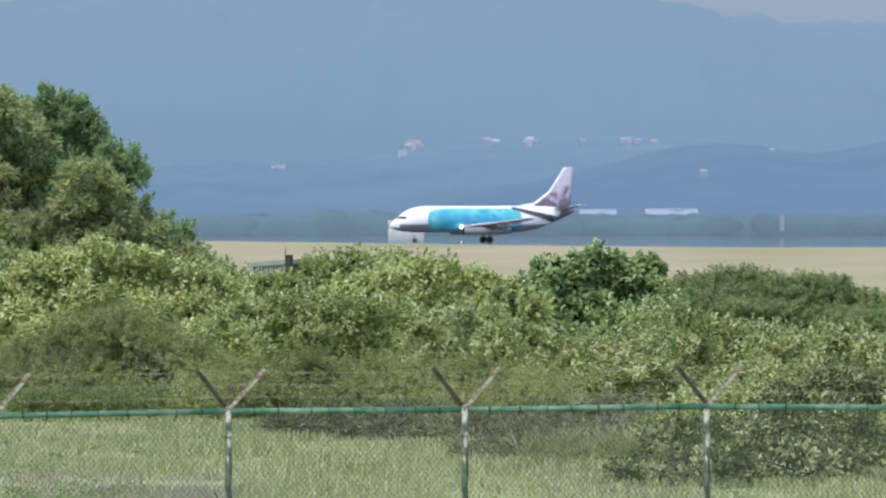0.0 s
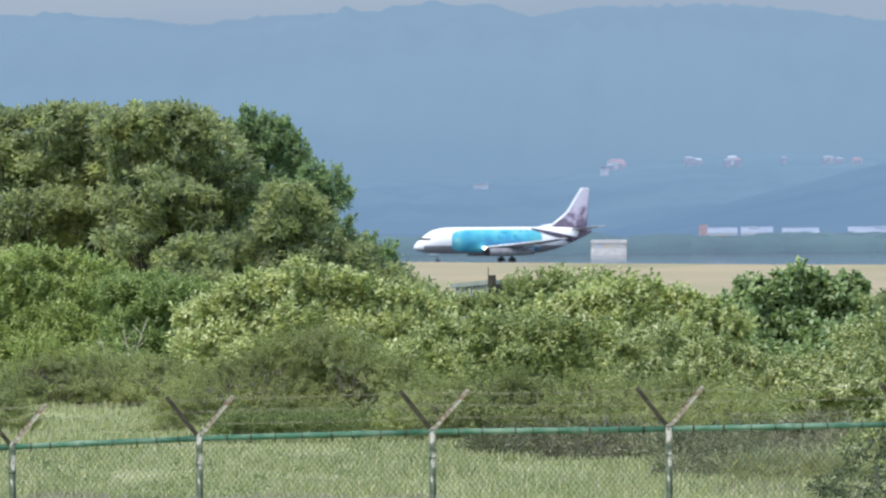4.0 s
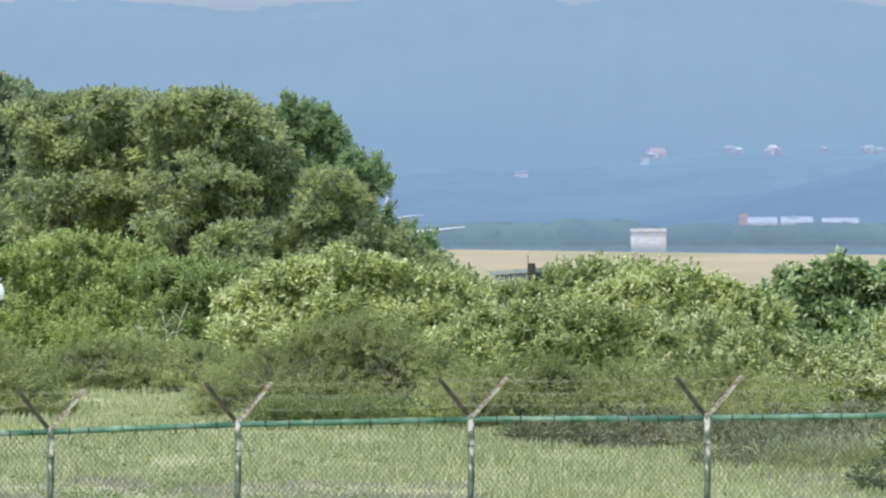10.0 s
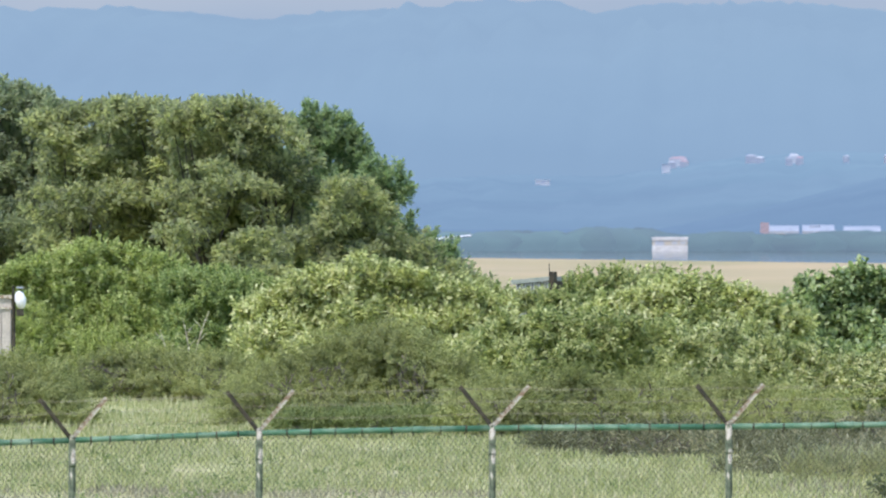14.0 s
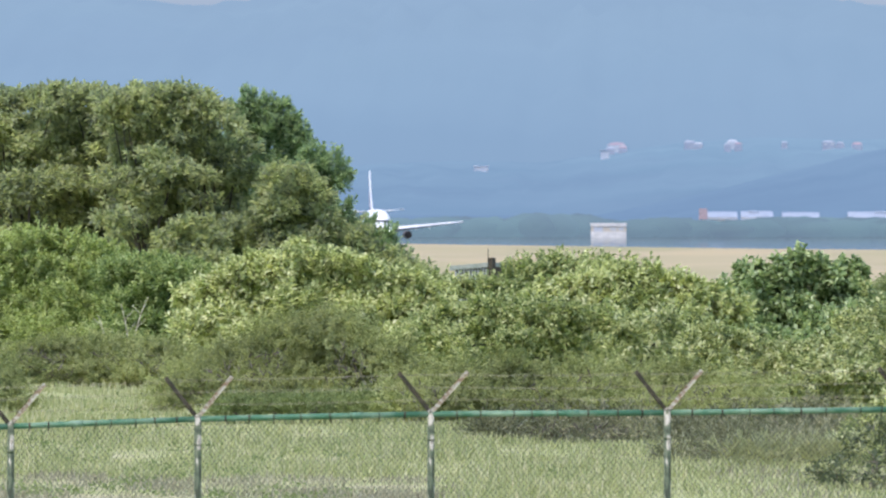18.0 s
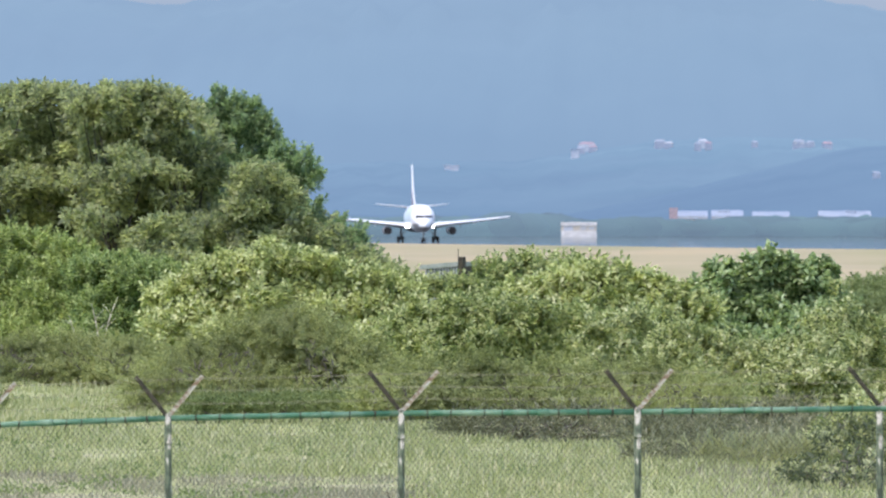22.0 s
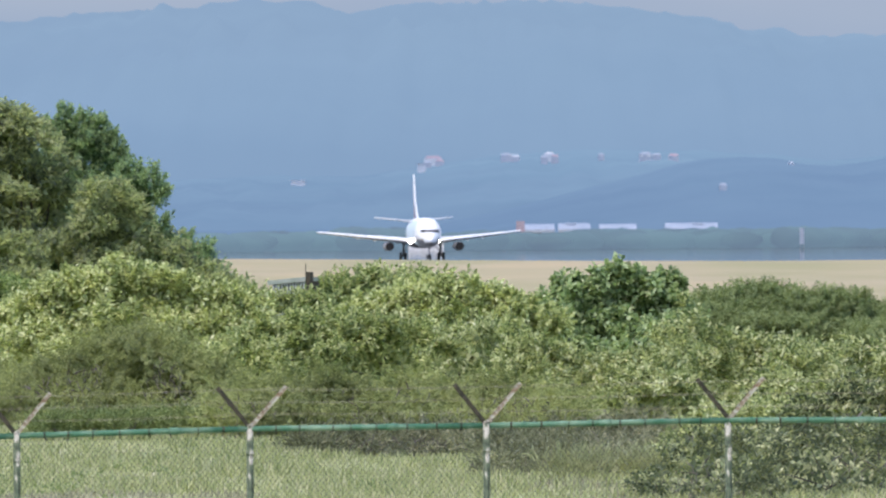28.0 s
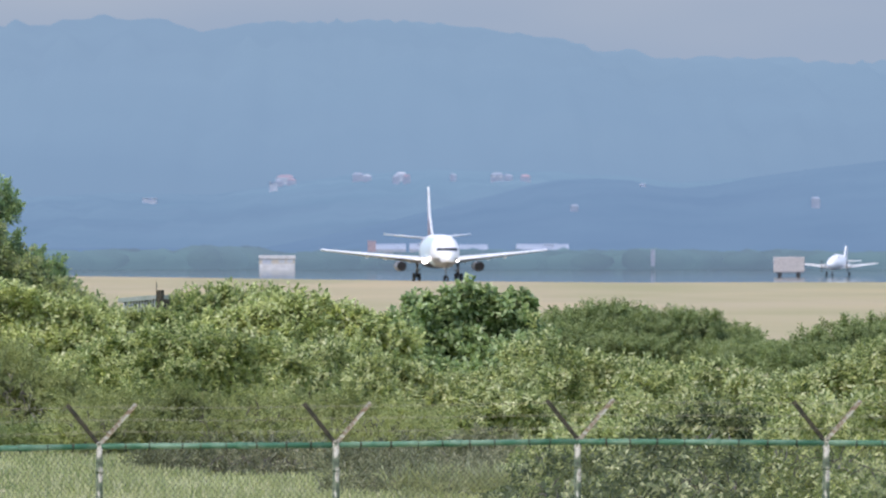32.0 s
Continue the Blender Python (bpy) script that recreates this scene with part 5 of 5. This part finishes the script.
def airliner():
    livery = fuselage_skin()
    tail = tail_skin()
    wing_grey = worn("wing_paint", (0.88, 0.88, 0.88), (0.82, 0.82, 0.83), 0.6, rough=0.35)
    # shade of the undersides, painted in as grey where faces look down
    geo = wing_grey.node_tree.nodes.new("ShaderNodeNewGeometry")
    sep = wing_grey.node_tree.nodes.new("ShaderNodeSeparateXYZ")
    join(wing_grey, geo.outputs["Normal"], sep.inputs[0])
    top_coat = bsdf(wing_grey).inputs["Base Color"].links[0].from_socket
    join(wing_grey, mixed(wing_grey, calc(wing_grey, "LESS_THAN", sep.outputs[2], -0.5), top_coat, (0.4, 0.42, 0.47)), bsdf(wing_grey).inputs["Base Color"])
    lamp = mat("landing_light", 0.3, 0.0, (1, 1, 1))
    bsdf(lamp).inputs["Emission Color"].default_value = (1.0, 0.97, 0.9, 1)
    bsdf(lamp).inputs["Emission Strength"].default_value = 9.0
    root = thing("airliner", "white twin-engine jet airliner with a sky-blue side panel and lilac tail", "airplane")
    # hull: x forward, origin on the ground between the main wheels
    sect = [(15.3, 0.06, 2.34), (15.15, 0.3, 2.37), (14.7, 0.64, 2.48), (13.9, 1.04, 2.7), (13.1, 1.38, 2.93), (12.2, 1.64, 3.14), (11.0, 1.8, 3.28), (9.5, 1.88, 3.33),
            (4, 1.88, 3.33), (-2, 1.88, 3.33), (-5.5, 1.86, 3.36), (-8, 1.6, 3.62), (-10, 1.26, 3.95), (-11.6, 0.88, 4.25), (-12.8, 0.56, 4.45), (-13.6, 0.3, 4.56), (-13.8, 0.16, 4.58)]
    rings = []
    for x, r, zc in sect:
        k = 1.1
        rings.append([(x, r * 0.96 * math.cos(a), zc + r * k * math.sin(a)) for a in (2 * math.pi * i / 28 for i in range(28))])
    part("fuselage", loft(rings), livery, root, "white hull with sky-blue panel and dark sweep", True)
    # windscreen
    def hull_x(y, z):
        """Where the nose reaches at a given side offset and height."""
        best = 12.0
        for (xa, ra, za), (xb, rb, zb) in zip(sect, sect[1:7]):
            for k in range(12):
                g = k / 12
                x, r, zc = xa + (xb - xa) * g, ra + (rb - ra) * g, za + (zb - za) * g
                if (y / r) ** 2 + ((z - zc) / (1.1 * r)) ** 2 <= 1.0:
                    best = max(best, x)
        return best

    bm = bmesh.new()
    for y0, y1 in ((-1.3, -0.67), (-0.65, -0.01), (0.01, 0.65), (0.67, 1.3)):
        for k in range(3):
            a, b = y0 + (y1 - y0) * k / 3, y0 + (y1 - y0) * (k + 1) / 3
            q = [(a, 3.42), (b, 3.42), (b * 0.95, 3.78), (a * 0.95, 3.78)]
            bm.faces.new([bm.verts.new((hull_x(y, z) + 0.05, y, z)) for y, z in q])
    r = bmesh.ops.extrude_face_region(bm, geom=bm.faces[:])
    bmesh.ops.translate(bm, verts=[v for v in r["geom"] if isinstance(v, bmesh.types.BMVert)], vec=(-0.1, 0, -0.04))
    part("windscreen", bm, GLASS_DARK, root, "dark cockpit windows")
    # belly fairing
    rings = [[(x, w * math.cos(a), 1.75 + h * math.sin(a)) for a in (2 * math.pi * i / 16 for i in range(16))] for x, w, h in ((5.2, 0.6, 0.1), (3.5, 1.6, 0.5), (0, 1.85, 0.55), (-2.5, 1.6, 0.5), (-4.5, 0.6, 0.1))]
    part("belly_fairing", loft(rings), NACELLE, root, "grey belly fairing", True)

    def foil(le, chord, y, z, thick, vertical=False):
        ring = []
        for i in range(14):
            a = 2 * math.pi * i / 14
            cx = 0.5 + 0.5 * math.cos(a)
            tz = math.sin(a) * thick * (1.0 if cx > 0.25 else 0.9) * (0.45 + 1.1 * math.sqrt(cx) * (1.15 - cx)) if 0 < i < 14 else 0.0
            px = le - chord + chord * cx
            ring.append((px, y + (tz if vertical else 0), z + (0 if vertical else tz)))
        return ring

    for side in (1, -1):
        w = loft([foil(4.6, 7.4, side * 1.5, 2.2, 0.5), foil(1.9, 4.6, side * 4.9, 2.55, 0.36), foil(-1.4, 2.9, side * 10.0, 3.08, 0.22), foil(-3.6, 1.7, side * 14.0, 3.52, 0.13), foil(-4.0, 1.3, side * 14.17, 3.55, 0.06)])
        wing = part("wing", w, wing_grey, root, "pale grey swept wing", True)
        for yy, x0, zz in ((6.4, -2.2, 2.5), (8.6, -3.2, 2.75), (3.4, -2.0, 2.15)):
            bm = bmesh.new()
            tube(bm, (x0 + 1.6, side * yy, zz - 0.12), (x0 - 1.3, side * yy, zz - 0.16), 0.17, 0.04, 8)
            part("flap_fairing", bm, wing_grey, wing)
        st = loft([foil(-10.1, 3.4, side * 0.5, 4.95, 0.16), foil(-13.2, 1.5, side * 5.45, 5.5, 0.07)])
        part("tailplane", st, WHITE, root, "white tailplane", True)
        # nacelle slung under the wing
        prof = [(4.6, 0.52), (4.45, 0.57), (3.6, 0.62), (1.5, 0.64), (-0.8, 0.56), (-2.2, 0.45), (-2.9, 0.4)]
        rings = [[(x, side * 4.83 + r * math.cos(a), 1.5 + r * math.sin(a)) for a in (2 * math.pi * i / 20 for i in range(20))] for x, r in prof]
        eng = part("engine", loft(rings), COWL, root, "grey slim jet engine", True)
        bm = bmesh.new()
        tube(bm, (4.55, side * 4.83, 1.5), (4.7, side * 4.83, 1.5), 0.6, 0.57, 20)
        part("intake", bm, INTAKE, eng, "black engine intake")
        bm = bmesh.new()
        bmesh.ops.create_circle(bm, segments=20, radius=0.55)
        r = bmesh.ops.extrude_edge_only(bm, edges=bm.edges[:])
        vs = [v for v in r["geom"] if isinstance(v, bmesh.types.BMVert)]
        bmesh.ops.scale(bm, verts=vs, vec=(0.86, 0.86, 1))
        bmesh.ops.translate(bm, verts=vs, vec=(0, 0, 0.05))
        bmesh.ops.transform(bm, verts=bm.verts[:], matrix=pose(4.62, side * 4.83, 1.5, 0, 90, 0))
        part("intake_lip", bm, LIP, eng, "dull metal intake lip")
        bm = bmesh.new()
        tube(bm, (4.3, side * 1.95, 2.16), (4.45, side * 1.95, 2.16), 0.3 - 0.1 * (side > 0), 0.28 - 0.1 * (side > 0), 14)
        part("landing_light", bm, lamp, root, "bright landing light at the wing root")
        # main gear
        bm = bmesh.new()
        tube(bm, (0, side * 2.6, 0.5), (0.1, side * 2.5, 2.6), 0.15, 0.19, 10)
        tube(bm, (0, side * 2.3, 0.5), (0, side * 2.95, 0.5), 0.07, sides=8)
        tube(bm, (0, side * 2.58, 1.0), (-0.1, side * 1.5, 2.25), 0.06, sides=8)
        gear = part("main_gear", bm, STEEL, root, "steel main landing gear leg", True)
        for off in (-0.34, 0.34):
            bm = bmesh.new()
            tube(bm, (0, side * 2.62 + off - 0.17, 0.51), (0, side * 2.62 + off + 0.17, 0.51), 0.51, sides=24)
            bmesh.ops.bevel(bm, geom=[e for e in bm.edges if len(e.link_faces) == 2 and any(len(f.verts) > 4 for f in e.link_faces)], offset=0.07, segments=2, affect="EDGES")
            part("wheel", bm, RUBBER, gear, "black rubber wheel")
    bm = bmesh.new()
    tube(bm, (11.38, 0, 0.35), (11.5, 0, 2.3), 0.08, 0.1, 10)
    tube(bm, (11.38, -0.3, 0.35), (11.38, 0.3, 0.35), 0.05, sides=8)
    gear = part("nose_gear", bm, STEEL, root, "steel nose gear leg", True)
    for off in (-0.2, 0.2):
        bm = bmesh.new()
        tube(bm, (11.38, off - 0.1, 0.35), (11.38, off + 0.1, 0.35), 0.35, sides=20)
        part("wheel", bm, RUBBER, gear, "black rubber wheel")
    for sy in (-0.28, 0.28):
        bm = bmesh.new()
        box(bm, 11.3, 12.7, sy - 0.02, sy + 0.02, 1.15, 1.75, 0.01)
        part("gear_door", bm, WHITE, root, "white nose gear door")
    # fin, with a dorsal fillet running forward
    rows = [(-6.1, 7.2, 5.0, 0.2), (-7.5, 5.85, 5.75, 0.2), (-9.95, 3.5, 7.7, 0.14), (-12.2, 1.55, 11.2, 0.09), (-12.45, 1.15, 11.45, 0.04)]
    part("tail_fin", loft([foil(a, c, 0, z, w, True) for a, c, z, w in rows]), tail, root, "lilac-grey patterned tail fin", True)
    edge = [[(a + 0.05, 0, z), (a - 0.3, 0.11 + w * 0.2, z), (a - 0.5, 0, z), (a - 0.3, -0.11 - w * 0.2, z)] for a, c, z, w in rows]
    part("fin_leading_edge", loft(edge), WHITE, root, "white leading edge")
    fil = loft([foil(-3.8, 4.2, 0, 5.1, 0.1, True), foil(-6.9, 1.4, 0, 5.85, 0.06, True)])
    part("dorsal_fin", fil, WHITE, root, "white dorsal fillet", True)
    bm = bmesh.new()
    tube(bm, (-13.4, 0, 4.55), (-14.0, 0, 4.6), 0.27, 0.16, 12)
    part("tail_cone", bm, NACELLE, root, "dark tail cone", True)
    # the hull rides high on its legs
    for ob in root.children:
        if not ob.name.startswith(("main_gear", "nose_gear")):
            ob.location.z += 0.36
    return root


def small_plane():
    root = thing("light_aircraft", "small white low-wing propeller aircraft parked by the runway", "airplane", pose(*spot(1712, 0, 2050).xy, runway_height(86.4, 2050), 0, 0, -108) @ Matrix.Scale(1.14, 4))
    sect = [(4.6, 0.14, 1.6), (4.2, 0.6, 1.6), (3.2, 0.85, 1.68), (2.0, 1.0, 1.85), (0.6, 1.12, 2.0), (-0.8, 1.08, 2.0), (-2.5, 0.72, 1.95), (-4.6, 0.26, 1.95)]
    part("fuselage", loft([[(x, r * math.cos(a), z + r * math.sin(a)) for a in (2 * math.pi * i / 18 for i in range(18))] for x, r, z in sect]), WHITE, root, "white hull", True)

    def plate(le, c, y, z, t, up=False):
        q = [(le, -t), (le - c, 0.0), (le - c * 0.3, t), (le, t)]
        return [(px, y + k, z) if up else (px, y, z + k) for px, k in q]

    for s in (1, -1):
        wing = part("wing", loft([plate(1.2, 2.1, s * 0.5, 1.2, 0.2), plate(0.5, 1.2, s * 5.9, 1.8, 0.1)]), WHITE, root, "white low wing")
        part("tailplane", loft([plate(-3.4, 1.3, s * 0.1, 2.1, 0.1), plate(-3.9, 0.8, s * 2.3, 2.15, 0.06)]), WHITE, root, "white tailplane")
        bm = bmesh.new()
        tube(bm, (2.1, s * 1.9, 1.35), (0.2, s * 1.9, 1.35), 0.34, 0.25, 12)
        eng = part("engine", bm, WHITE, root, "white wing engine", True)
        bm = bmesh.new()
        box(bm, 2.12, 2.18, s * 1.9 - 0.07, s * 1.9 + 0.07, 0.45, 2.25, 0.01)
        part("propeller", bm, RUBBER, eng, "dark propeller")
        bm = bmesh.new()
        tube(bm, (0.2, s * 1.7, 0.28), (0.2, s * 1.7, 1.2), 0.06, sides=8)
        gear = part("main_gear", bm, STEEL, root, "steel gear leg")
        bm = bmesh.new()
        tube(bm, (0.2, s * 1.7 - 0.09, 0.28), (0.2, s * 1.7 + 0.09, 0.28), 0.28, sides=16)
        part("wheel", bm, RUBBER, gear, "black wheel")
    part("tail_fin", loft([plate(-2.7, 2.1, 0, 2.0, 0.1, True), plate(-4.0, 1.1, 0, 4.3, 0.06, True)]), WHITE, root, "white tail fin")
    bm = bmesh.new()
    tube(bm, (3.3, 0, 0.24), (3.3, 0, 1.1), 0.05, sides=8)
    gear = part("nose_gear", bm, STEEL, root, "steel nose leg")
    bm = bmesh.new()
    tube(bm, (3.3, -0.08, 0.24), (3.3, 0.08, 0.24), 0.24, sides=16)
    part("wheel", bm, RUBBER, gear, "black wheel")
    bm = bmesh.new()
    box(bm, 1.5, 2.0, -0.7, 0.7, 2.4, 2.72, 0.05)
    part("windscreen", bm, GLASS_DARK, root, "dark windscreen")


airplane = airliner()
small_plane()


# ---- what moves ----
# seconds, bearing of the main wheels, scale, heading to the left of straight at the camera
TAXI = [
    (0, 860.9, 11.350, 79.0),
    (1, 778.7, 11.350, 77.5),
    (2, 691.8, 11.340, 76.0),
    (3, 614.8, 11.330, 74.0),
    (3.5, 576.1, 11.320, 72.5),
    (5.5, 431.3, 11.320, 61.5),
    (6, 399.3, 11.320, 57.0),
    (6.5, 370.9, 11.320, 52.0),
    (7, 343.5, 11.320, 46.0),
    (7.5, 318.0, 11.320, 40.5),
    (8, 295.3, 11.320, 35.0),
    (8.5, 274.6, 11.300, 29.5),
    (9, 258.3, 11.300, 24.0),
    (9.5, 241.9, 11.300, 18.0),
    (10, 226.0, 11.280, 13.0),
    (11, 210.0, 11.280, 5.0),
    (12, 201.0, 11.280, 0.0),
    (13, 200.0, 11.280, -3.0),
    (14, 211.0, 11.280, -4.3),
    (14.5, 220.0, 11.280, -4.6),
    (16.5, 262.0, 11.300, -4.8),
    (17, 278.0, 11.320, -5.0),
    (18, 305.5, 11.370, -5.0),
    (19, 334.0, 11.450, -5.4),
    (20, 363.0, 11.570, -5.0),
    (21, 396.0, 11.700, -5.0),
    (22, 434.0, 11.800, -5.0),
    (23, 474.6, 11.900, -5.0),
    (24, 517.6, 12.020, -5.0),
    (25, 562.6, 12.150, -5.0),
    (26, 608.2, 12.320, -5.0),
    (29, 774.0, 13.150, -4.9),
    (31, 922.5, 13.860, -4.7),
    (32, 1002.5, 14.250, -4.6),
]


def motions():
    rows = []
    for t, u, s, h in TAXI:
        p = spot(u, 0, UNIT / s)
        rows.append((t, pose(p.x, p.y, runway_height(p.x, p.y), 0, 0, -90 - h)))
    walk(airplane, rows)


motions()
